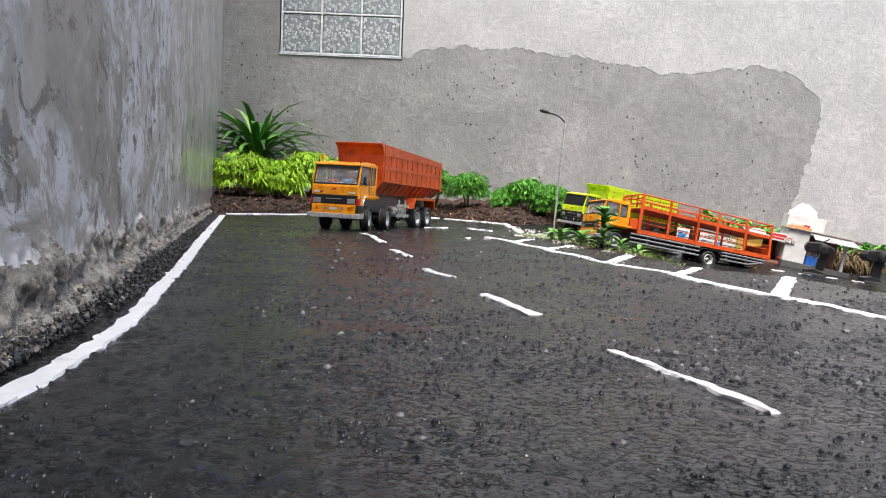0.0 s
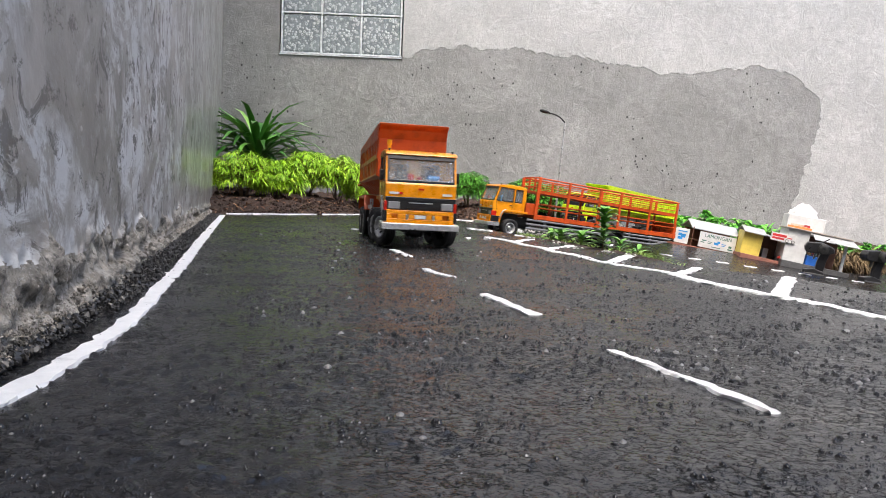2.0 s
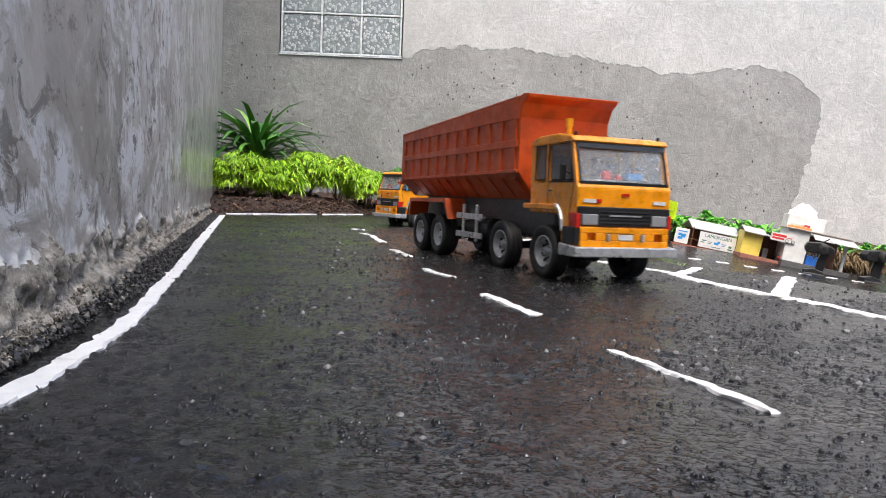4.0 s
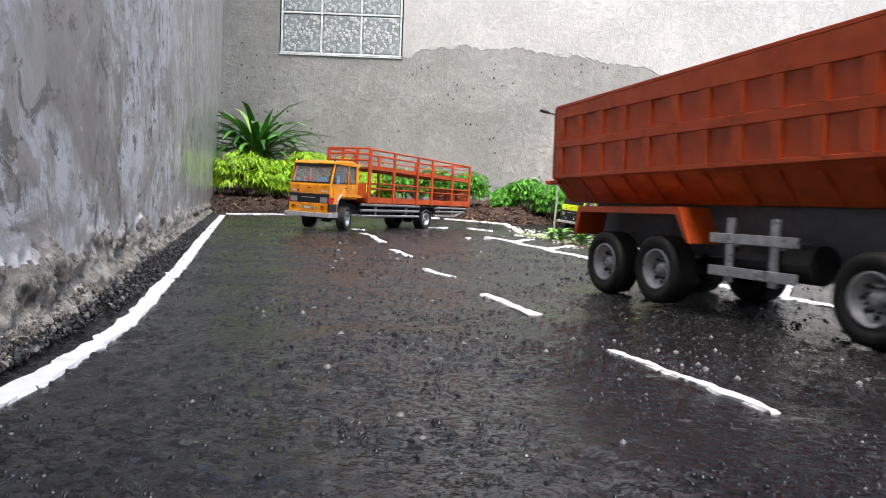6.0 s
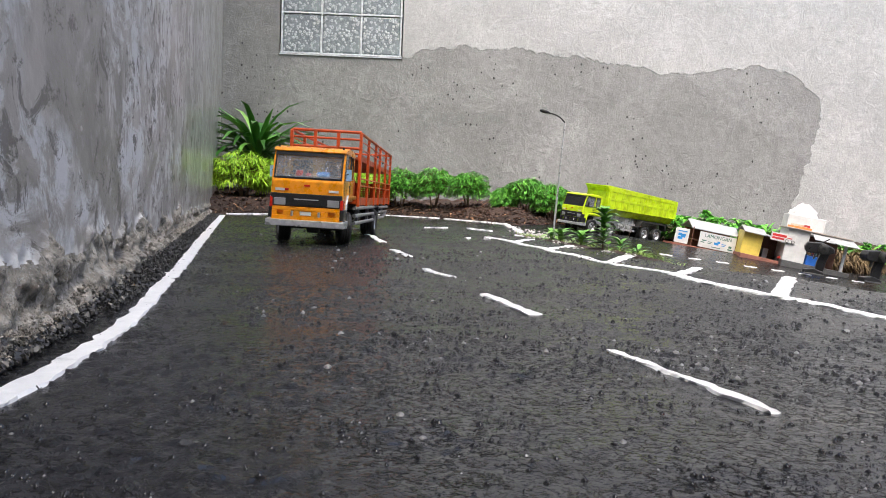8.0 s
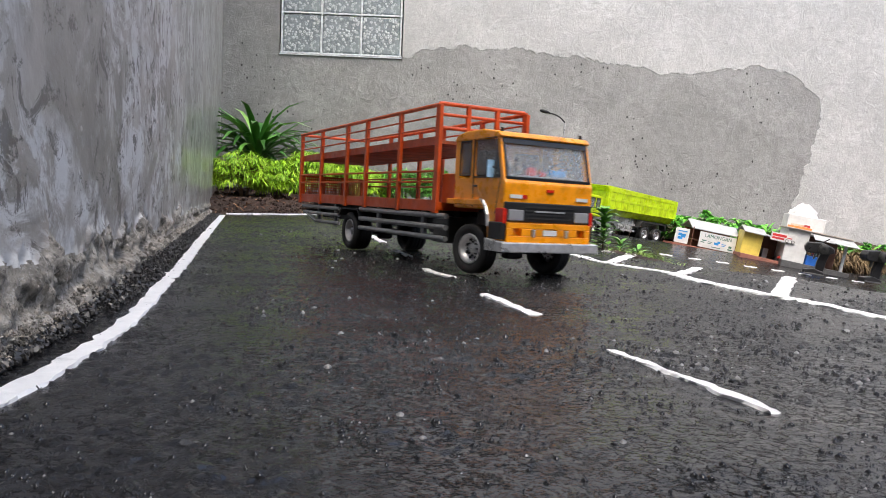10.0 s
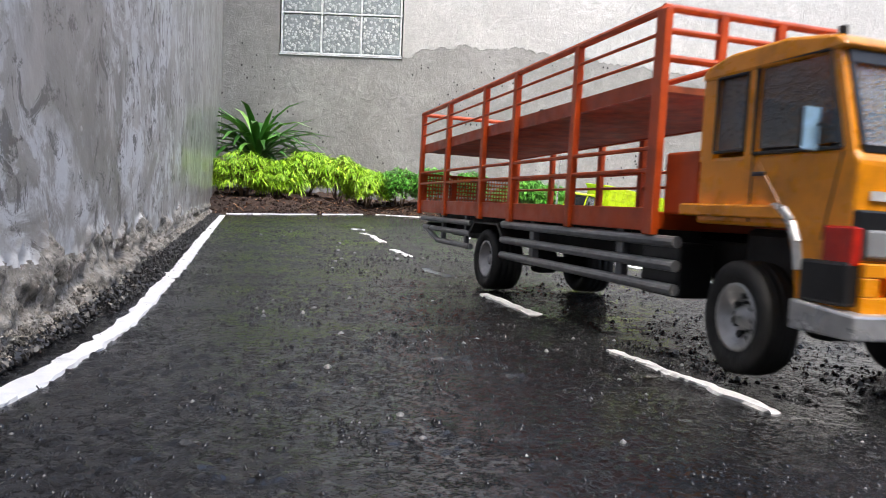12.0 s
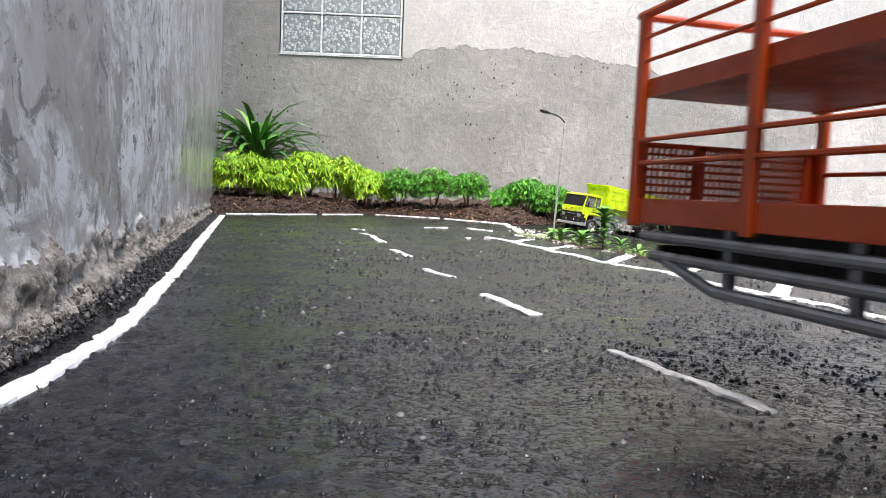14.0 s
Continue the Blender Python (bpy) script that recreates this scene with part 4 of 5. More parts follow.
def dump_truck(label, body, bed_paint, skin="classic"):
    truck = thing("dump_truck", label, "truck")
    cab(truck, body, skin)
    chassis(truck, -0.49, SILVER if skin == "lime" else GREY, 0.045, 0.0888)
    R = 0.0305
    wheels = []
    for k, x in enumerate(DUMP_AXLES):
        axle(truck, x, R)
        for s in (-1, 1):
            wheels.append((wheel(truck, x, s * 0.0525, R, 0.021 if k < 2 else 0.026), x, s, k < 2))
    # tipping body: an open tub with chamfered lower sides
    x0, x1, xt = -0.522, -0.072, -0.050

    def top(x):
        return 0.193 + (x - x0) / (x1 - x0) * (0.0155 if skin == "lime" else 0.0195)
    bm = bmesh.new()
    t = 0.0025
    rise = 0.0 if skin == "lime" else 0.006
    section = ((-0.0615, 1), (-0.0615, 0.116), (-0.036, 0.089), (0.036, 0.089), (0.0615, 0.116), (0.0615, 1))
    inner = ((0.0615 - t, 1), (0.0615 - t, 0.117), (0.035, 0.089 + t), (-0.035, 0.089 + t), (-0.0615 + t, 0.117), (-0.0615 + t, 1))
    loops = []
    for x in (x0, x1):
        loops.append([bm.verts.new((x, y, top(x) if z == 1 else z + (rise if x == x1 and z > 0.1 else 0))) for y, z in section + inner])
    n = len(loops[0])
    for i in range(n):
        j = (i + 1) % n
        bm.faces.new((loops[0][i], loops[0][j], loops[1][j], loops[1][i]))
    for lp in loops:
        for a, b in ((0, 11), (1, 10), (2, 9), (3, 8), (4, 7)):
            bm.faces.new((lp[a], lp[a + 1], lp[b - 1], lp[b]))
    tub = part("tipper_body", bm, bed_paint, truck, "lime tipper body with pressed ribs" if skin == "lime" else "orange tipper body with pressed ribs, worn rim")
    # front bulkhead with flared visor, and tailgate
    bm = bmesh.new()
    out = [(-0.0612, 0.116), (-0.036, 0.0895), (0.036, 0.0895), (0.0612, 0.116), (0.0612, 0.2065), (-0.0612, 0.2065)]
    a = [bm.verts.new((x1 + 0.002, y, z + (rise if z > 0.1 else 0))) for y, z in out]
    b = [bm.verts.new((x1 - 0.002, y, z + (rise if z > 0.1 else 0))) for y, z in out]
    bm.faces.new(a), bm.faces.new(list(reversed(b)))
    for i in range(6):
        bm.faces.new((a[i], b[i], b[(i + 1) % 6], a[(i + 1) % 6]))
    part("bulkhead", bm, bed_paint, tub)
    lift = 0.0 if skin == "lime" else 0.006
    bm = prism([(x1 - 0.002, 0.180), (x1 + 0.010, 0.198 + lift), (xt - 0.002, 0.2040 + lift), (xt, 0.2080 + lift), (x1 + 0.010, 0.2095 + lift), (x1 - 0.006, 0.2095 + 0.4 * lift), (x1 - 0.002, 0.196)], -0.0625, 0.0625, 0.001)
    part("visor", bm, bed_paint, tub)
    bm = bmesh.new()
    a = [bm.verts.new((x0 - 0.001, y, z if z < 0.2 else 0.1925)) for y, z in out]
    b = [bm.verts.new((x0 - 0.006, y, z if z < 0.2 else 0.1925)) for y, z in out]
    bm.faces.new(a), bm.faces.new(list(reversed(b)))
    for i in range(6):
        bm.faces.new((a[i], b[i], b[(i + 1) % 6], a[(i + 1) % 6]))
    part("tailgate", bm, bed_paint, tub)
    rim_bar = prism([(x0, top(x0) - 0.003), (x1, top(x1) - 0.003), (x1, top(x1) + 0.001), (x0, top(x0) + 0.001)], 0.0, 0.0045, 0.0008)
    mesh = part("rim_rail", rim_bar, bed_paint, tub)
    mesh.location = (0, 0.0592, 0)
    twin = new("rim_rail", mesh.data)
    twin.parent, twin.location = tub, (0, -0.0637, 0)
    count = 11
    step = (x1 - x0 - 0.024) / count
    for s in (-1, 1):
        y0, y1 = sorted((s * 0.0605, s * 0.0637))
        part("side_band", prism([(x0 + 0.004, 0.1795), (x1 - 0.002, 0.186), (x1 - 0.002, top(x1) - 0.003), (x0 + 0.004, top(x0) - 0.003)], y0, y1, 0.0006), bed_paint, tub)
        part("side_band", prism([(x0 + 0.004, 0.1475), (x1 - 0.002, 0.1515), (x1 - 0.002, 0.1605), (x0 + 0.004, 0.1555)], y0, y1, 0.0006), bed_paint, tub)
        part("chine_rail", prism([(x0, 0.1145), (x1, 0.1145 + rise), (x1, 0.1185 + rise), (x0, 0.1185)], y0, y1, 0.0006), bed_paint, tub)
        for k in range(count + 1):
            x = x0 + 0.012 + k * step
            f = (x - x0) / (x1 - x0)
            part("rib", prism([(x - 0.0058, 0.1186 + rise * f), (x + 0.0058, 0.1186 + rise * f), (x + 0.0058, 0.1474 + 0.004 * f), (x - 0.0058, 0.1474 + 0.004 * f)], y0, y1), bed_paint, tub)
            part("rib", prism([(x - 0.0058, 0.1557 + 0.005 * f), (x + 0.0058, 0.1557 + 0.005 * f), (x + 0.0058, 0.1794 + 0.0064 * f), (x - 0.0058, 0.1794 + 0.0064 * f)], y0, y1), bed_paint, tub)
            m = Matrix.Translation((x, s * 0.0488, 0.1025)) @ Matrix.Rotation(s * radians(-43.4), 4, "X")
            part("lower_rib", box(-0.003, 0.003, -0.001, 0.001, -0.016, 0.016, 0, m), bed_paint, tub)
        part("hinge", add_tube(box(x0 - 0.012, x0 + 0.008, *sorted((s * 0.055, s * 0.0625)), 0.108, 0.113, 0.001), (x0 - 0.01, s * 0.05, 0.1105), (x0 - 0.01, s * 0.066, 0.1105), 0.0024, 8), bed_paint, tub)
        # rear mudguard, side guard
        y2, y3 = sorted((s * 0.034, s * 0.0665))
        guard = [(-0.468, 0.056), (-0.461, 0.0845), (-0.300, 0.0865), (-0.283, 0.056), (-0.287, 0.056), (-0.304, 0.080), (-0.455, 0.079), (-0.463, 0.056)]
        part("mudguard", prism(guard, y2, y3), DARK if skin == "lime" else bed_paint, truck, "dark rear mudguard" if skin == "lime" else "painted rear mudguard")
        bm = bmesh.new()
        for z in (0.0625, 0.0365):
            add_box(bm, -0.266, -0.176, *sorted((s * 0.058, s * 0.0605)), z - 0.004, z + 0.004, 0.0006)
        for x in (-0.246, -0.2):
            add_box(bm, x - 0.004, x + 0.004, *sorted((s * 0.0555, s * 0.058)), 0.028, 0.079, 0.0006)
            add_box(bm, x - 0.003, x + 0.003, *sorted((s * 0.02, s * 0.056)), 0.056, 0.062)
        part("side_guard", bm, SILVER, truck, "silver side guard")
    part("fuel_tank", add_tube(bmesh.new(), (-0.17, -0.04, 0.047), (-0.255, -0.04, 0.047), 0.0145, 16), DARK, truck)
    part("air_tank", add_tube(bmesh.new(), (-0.17, 0.04, 0.047), (-0.255, 0.04, 0.047), 0.0135, 16), SILVER, truck)
    if skin != "lime":
        part("beacon", add_tube(add_tube(bmesh.new(), (0.03, -0.052, 0.161), (0.03, -0.052, 0.169), 0.0030, 8), (0.03, -0.052, 0.169), (0.03, -0.052, 0.178), 0.004, 10), AMBER, truck, "amber roof beacon")
    return truck, wheels, R


def cattle_truck():
    truck = thing("cattle_truck", "orange two-deck livestock truck with a yellow cab and open rails", "truck")
    cab(truck, YELLOW, mirror=plain("pale_blue_plastic", (0.3, 0.5, 0.72), 0.2))
    chassis(truck, -0.58, DARK, 0.042, 0.064)
    R = 0.0285
    wheels = []
    for x, front in ((0.0, True), (-0.36, False)):
        axle(truck, x, R)
        for s in (-1, 1):
            wheels.append((wheel(truck, x, s * (0.0515 if front else 0.0475), R, 0.021 if front else 0.03), x, s, front))
    rack = part("load_floor", box(-0.602, -0.076, -0.0605, 0.0605, 0.069, 0.0795, 0.001), ORANGE, truck, "orange load floor")
    part("floor_beam", add_box(box(-0.60, -0.08, -0.035, -0.027, 0.058, 0.069), -0.60, -0.08, 0.027, 0.035, 0.058, 0.069), DARK, truck)

    def top(x):
        return 0.186 + (x + 0.597) / 0.517 * 0.011

    def deck(x):
        return 0.1440 + (x + 0.597) / 0.517 * 0.0105
    part("upper_deck", prism([(-0.598, deck(-0.598)), (-0.082, deck(-0.082)), (-0.082, deck(-0.082) - 0.004), (-0.598, deck(-0.598) - 0.004)], -0.0585, 0.0585), plain("weathered_orange_board", (0.32, 0.07, 0.02), 0.55, 0.0, 60, 0.5), rack, "weathered upper deck board")
    posts = (-0.079, -0.186, -0.299, -0.376, -0.490, -0.594)
    for s in (-1, 1):
        for k, x in enumerate(posts):
            w = 0.0052 if k == 0 else 0.0036
            part("post", prism([(x - w, 0.0655), (x + w, 0.0655), (x + w, top(x)), (x - w, top(x))], *sorted((s * 0.0605, s * 0.0655)), 0.0006), ORANGE, rack)
        part("deck_edge", prism([(-0.6, deck(-0.6) - 0.005), (-0.08, deck(-0.08) - 0.005), (-0.08, deck(-0.08) + 0.005), (-0.6, deck(-0.6) + 0.005)], *sorted((s * 0.058, s * 0.0612))), ORANGE, rack)
        part("floor_edge", box(-0.603, -0.076, *sorted((s * 0.060, s * 0.0628)), 0.0675, 0.0815, 0.0006), ORANGE, rack)
        part("top_rail", add_tube(bmesh.new(), (-0.6, s * 0.063, top(-0.6)), (-0.078, s * 0.063, top(-0.078)), 0.0026, 8), ORANGE, rack)
        for f in (0.36, 0.68):
            a, b = -0.598, -0.082
            part("upper_rail", add_tube(bmesh.new(), (a, s * 0.0635, deck(a) + (top(a) - deck(a)) * f), (b, s * 0.0635, deck(b) + (top(b) - deck(b)) * f), 0.0012, 6), ORANGE, rack)
        for z in (0.1015, 0.1145):
            part("lower_rail", add_tube(bmesh.new(), (-0.598, s * 0.0635, z), (-0.082, s * 0.0635, z + 0.002), 0.0014, 6), ORANGE, rack)
        # grey side guards
        guard = part("side_guard", box(-0.124, -0.116, *sorted((s * 0.053, s * 0.0585)), 0.033, 0.069, 0.0006), GUARD, truck, "grey three-rail side guard")
        part("guard_post", box(-0.264, -0.256, *sorted((s * 0.053, s * 0.0585)), 0.033, 0.069, 0.0006), GUARD, guard)
        for z in (0.0625, 0.049, 0.0355):
            part("guard_rail", add_tube(bmesh.new(), (-0.0535, s * 0.0605, z), (-0.318, s * 0.0605, z), 0.0034, 12), GUARD, guard)
        y_rail = s * 0.0605
        rear = part("rear_guard", box(-0.433, -0.427, *sorted((s * 0.054, s * 0.0585)), 0.034, 0.068, 0.0006), GUARD, truck, "grey rear side guard")
        part("guard_post", box(-0.513, -0.507, *sorted((s * 0.054, s * 0.0585)), 0.034, 0.068, 0.0006), GUARD, rear)
        for z, e in ((0.0605, -0.585), (0.050, -0.575)):
            part("guard_rail", add_tube(bmesh.new(), (-0.405, y_rail, z), (e, y_rail, z), 0.003, 10), GUARD, rear)
        part("guard_rail", tube([(-0.405, y_rail, 0.037), (-0.515, y_rail, 0.037), (-0.56, y_rail, 0.048)], 0.003, 10), GUARD, rear)
        part("rear_mudguard", prism([(-0.405, 0.052), (-0.392, 0.063), (-0.328, 0.063), (-0.315, 0.052), (-0.318, 0.051), (-0.33, 0.061), (-0.39, 0.061), (-0.402, 0.051)], *sorted((s * 0.034, s * 0.0625))), DARK, truck)
    # head frame in front of the deck
    for z, r in ((0.199, 0.0026), (0.186, 0.002), (0.170, 0.0024)):
        part("head_rail", add_tube(bmesh.new(), (-0.082, -0.062, z), (-0.082, 0.062, z), r, 8), ORANGE, rack)
    for y in (-0.021, 0.021):
        part("head_post", box(-0.0845, -0.0795, y - 0.0028, y + 0.0028, 0.158, 0.199, 0.0006), ORANGE, rack)
    part("head_box", box(-0.078, -0.046, -0.056, 0.056, 0.078, 0.114, 0.0015), ORANGE, truck, "orange box behind the cab")
    # tail: top rail, and a pierced lower gate
    part("tail_rail", add_tube(bmesh.new(), (-0.599, -0.062, top(-0.599)), (-0.599, 0.062, top(-0.599)), 0.0024, 8), ORANGE, rack)
    bm = bmesh.new()
    for z in (0.080, 0.0845, 0.089, 0.0935, 0.098, 0.1025, 0.107, 0.1115):
        add_box(bm, -0.6005, -0.5985, -0.058, 0.058, z, z + 0.0016)
    for k in range(31):
        y = -0.058 + k * 0.116 / 30
        add_box(bm, -0.6009, -0.5981, y - 0.0007, y + 0.0007, 0.080, 0.113)
    for y in (-0.058, -0.019, 0.019, 0.058):
        add_box(bm, -0.602, -0.597, y - 0.003, y + 0.003, 0.0795, 0.1135)
    add_box(bm, -0.602, -0.597, -0.06, 0.06, 0.1115, 0.1145)
    part("tailgate", bm, ORANGE, rack, "orange pierced tailgate")
    part("spare_tank", add_tube(bmesh.new(), (-0.15, 0.036, 0.046), (-0.21, 0.036, 0.046), 0.012, 14), DARK, truck)
    part("battery_box", box(-0.1, -0.06, -0.054, -0.03, 0.03, 0.062, 0.002), BLACK, truck)
    part("tail_beam", box(-0.575, -0.569, -0.058, 0.058, 0.046, 0.056, 0.001), DARK, truck)
    return truck, wheels, R


dumper, dumper_wheels, DUMP_R = dump_truck("orange and yellow eight-wheel tipper truck model, wet and worn", YELLOW, ORANGE)
cattle, cattle_wheels, CATTLE_R = cattle_truck()
lime_truck, _, _ = dump_truck("lime green tipper truck model parked by the verge", LIME, LIME, "lime")
lime_truck.matrix_basis = pose(0.515, 2.92, -0.024, -4, -4.9, -143.6) @ Matrix.Diagonal((0.91, 0.91, 0.91, 1))


# ---- verge and street lamp ----
def street_lamp():
    x, y = 0.379, 2.67
    z = float(land(x, y))
    lamp = thing("street_lamp", "thin grey street lamp model with a curved arm and dark head", "street lamp", pose(x, y, z, 0, 3.2, 0))
    part("pole", add_tube(bmesh.new(), (0, 0, -0.01), (0, 0, 0.388), 0.0036, 12, 0.0028), SILVER, lamp, "dull silver pole")
    pts = [(0, 0, 0.386)] + [(-0.030 * (1 - math.cos(a)) - 0.004 * k, 0, 0.386 + 0.028 * math.sin(a)) for k, a in ((k, k * math.pi / 14) for k in range(1, 8))]
    part("arm", tube(pts, 0.0026, 10), DARK, lamp, "dark curved arm")
    end = pts[-1]
    verts, faces, n = [], [], 12
    for i, (dx, r) in enumerate(((0.004, 0.002), (-0.002, 0.006), (-0.012, 0.009), (-0.022, 0.009), (-0.03, 0.006), (-0.033, 0.001))):
        verts += [(end[0] + dx, r * 1.2 * math.cos(a), end[2] + 0.002 + r * 0.75 * math.sin(a) - dx * 0.15) for a in (k * math.tau / n for k in range(n))]
        if i:
            o = (i - 1) * n
            faces += [(o + k, o + (k + 1) % n, o + n + (k + 1) % n, o + n + k) for k in range(n)]
    sheet("lamp_head", verts, faces, BLACK, lamp, "dark cobra-style lamp head")
    part("base_plate", add_tube(bmesh.new(), (0, 0, -0.008), (0, 0, 0.003), 0.008, 12), GREY, lamp)


street_lamp()


def verge_height(x, y):
    return land(x, y) + 0.001


def verge():
    rng = np.random.RandomState(9)
    xs, ys = np.arange(0.14, 0.46, 0.006), np.arange(1.22, 2.1, 0.008)
    X, Y = np.meshgrid(xs, ys)
    mid = np.interp(Y, [1.22, 1.5, 1.75, 2.1], [0.36, 0.315, 0.262, 0.22])
    d = np.abs(X - mid) / 0.045
    Z = coarse(X, Y) + 0.008 * np.clip(1 - d, -0.6, 1) * np.clip((Y - 1.22) / 0.1, 0, 1) * np.clip((2.1 - Y) / 0.1, 0, 1) + 0.003 * waves(X, Y, 0.02, 51) * (d < 1) - 0.001
    n, m = len(xs), len(ys)
    idx = np.arange(n * m).reshape(m, n)
    faces = np.stack([idx[:-1, :-1], idx[:-1, 1:], idx[1:, 1:], idx[1:, :-1]], -1).reshape(-1, 4)
    keep = ((d[:-1, :-1] < 1.1)).reshape(-1)
    tagged(sheet("verge_soil", np.stack([X, Y, Z], -1).reshape(-1, 3).tolist(), faces[keep].tolist(), SOIL), "narrow soil verge between lot and road", "soil", kind="stuff")
    spots = []
    for k in range(420):
        y = 1.3 + 0.8 * rng.rand()
        spots.append((float(np.interp(y, [1.22, 1.5, 1.75, 2.1], [0.36, 0.315, 0.262, 0.22])) + 0.03 * rng.randn() * 0.7, y, 0.0015 + 0.003 * rng.rand()))
    for k in range(260):
        f = rng.rand()
        spots.append((0.27 + 0.16 * f + 0.02 * rng.randn(), 2.62 - 0.12 * f + 0.05 * rng.randn(), 0.002 + 0.0045 * rng.rand()))
    pebbles("verge_gravel", spots, plain("pale_gravel", (0.42, 0.41, 0.38), 0.7, 0.0, 200, 0.5), "pale gravel along the verge")
    blades = []
    for k in range(900):
        y = 1.24 + 0.85 * rng.rand()
        x = float(np.interp(y, [1.22, 1.5, 1.75, 2.1], [0.365, 0.32, 0.268, 0.225])) + 0.022 * rng.randn()
        if rng.rand() > 0.35 and 1.38 < y < 1.9:
            continue
        a = rng.rand() * math.tau
        blades.append(((x, y, float(land(x, y)) + 0.004), (math.cos(a), math.sin(a), 0.9 + rng.rand()), 0.010 + 0.014 * rng.rand(), 0.0016, 1.3))
    tagged(sheet("verge_grass", *leaf_mesh(blades), leaf_material("fresh_grass", (0.08, 0.17, 0.015), (0.2, 0.36, 0.03), (0.36, 0.5, 0.07))), "fresh green grass tufts on the verge", "grass", kind="stuff")


verge()


FRESH_LEAF = leaf_material("fresh_leaf", (0.05, 0.17, 0.02), (0.13, 0.34, 0.04), (0.26, 0.5, 0.09))


def rosette(x, y, tall, n, length, width, seed, label):
    """A small seedling with oval leaves round a stem."""
    rng = random.Random(seed)
    z = float(land(x, y))
    ob = thing("verge_plant", label, "plant", pose(x, y, z), "verge plants")
    part("stalk", add_tube(bmesh.new(), (0, 0, -0.005), (0.002, 0, tall * 0.92), 0.0016, 6, 0.001), STEM, ob)
    leaves = []
    for k in range(n):
        a, h = k * 2.4 + rng.random(), (0.12 + 0.85 * (k + 0.5) / n)
        leaves.append(((0.001, 0, tall * h), (math.cos(a), math.sin(a), 0.35 + 0.9 * h), length * (0.75 + 0.45 * rng.random()) * (1.1 - 0.35 * h), width * (0.8 + 0.4 * rng.random()), 0.7 + 0.5 * rng.random()))
    sheet("foliage", *leaf_mesh(leaves, 0.15), FRESH_LEAF, ob)


rosette(0.300, 1.45, 0.078, 30, 0.034, 0.017, 1, "leafy green seedling on the verge")
rosette(0.262, 1.73, 0.026, 14, 0.044, 0.015, 2, "low rosette with broad green leaves on the verge")
rosette(0.250, 1.79, 0.024, 12, 0.040, 0.013, 3, "low rosette with broad green leaves on the verge")
rosette(0.290, 1.63, 0.028, 14, 0.044, 0.015, 4, "low rosette with broad green leaves on the verge")
rosette(0.330, 1.44, 0.024, 14, 0.034, 0.011, 5, "low rosette with broad green leaves on the verge")
rosette(0.345, 1.36, 0.018, 12, 0.030, 0.008, 6, "low rosette with broad green leaves on the verge")


# ---- stalls along the lower road ----
def bars(parent, face, x0, x1, z0, z1, colours, name="print"):
    """Flat printed patches, one for each colour row: (x0, x1, z0, z1) in shares of the board."""
    for material, a, b, c, d in colours:
        part(name, box(x0 + (x1 - x0) * a, x0 + (x1 - x0) * b, face - 0.0006, face, z0 + (z1 - z0) * c, z0 + (z1 - z0) * d), material, parent)


INK_BLUE = plain("blue_print", (0.02, 0.22, 0.55), 0.5)
INK_GREEN = plain("dark_green_print", (0.05, 0.14, 0.11), 0.5)
INK_RED = plain("red_print", (0.5, 0.03, 0.03), 0.5)
INK_PALE = plain("pale_print", (0.62, 0.66, 0.5), 0.5)


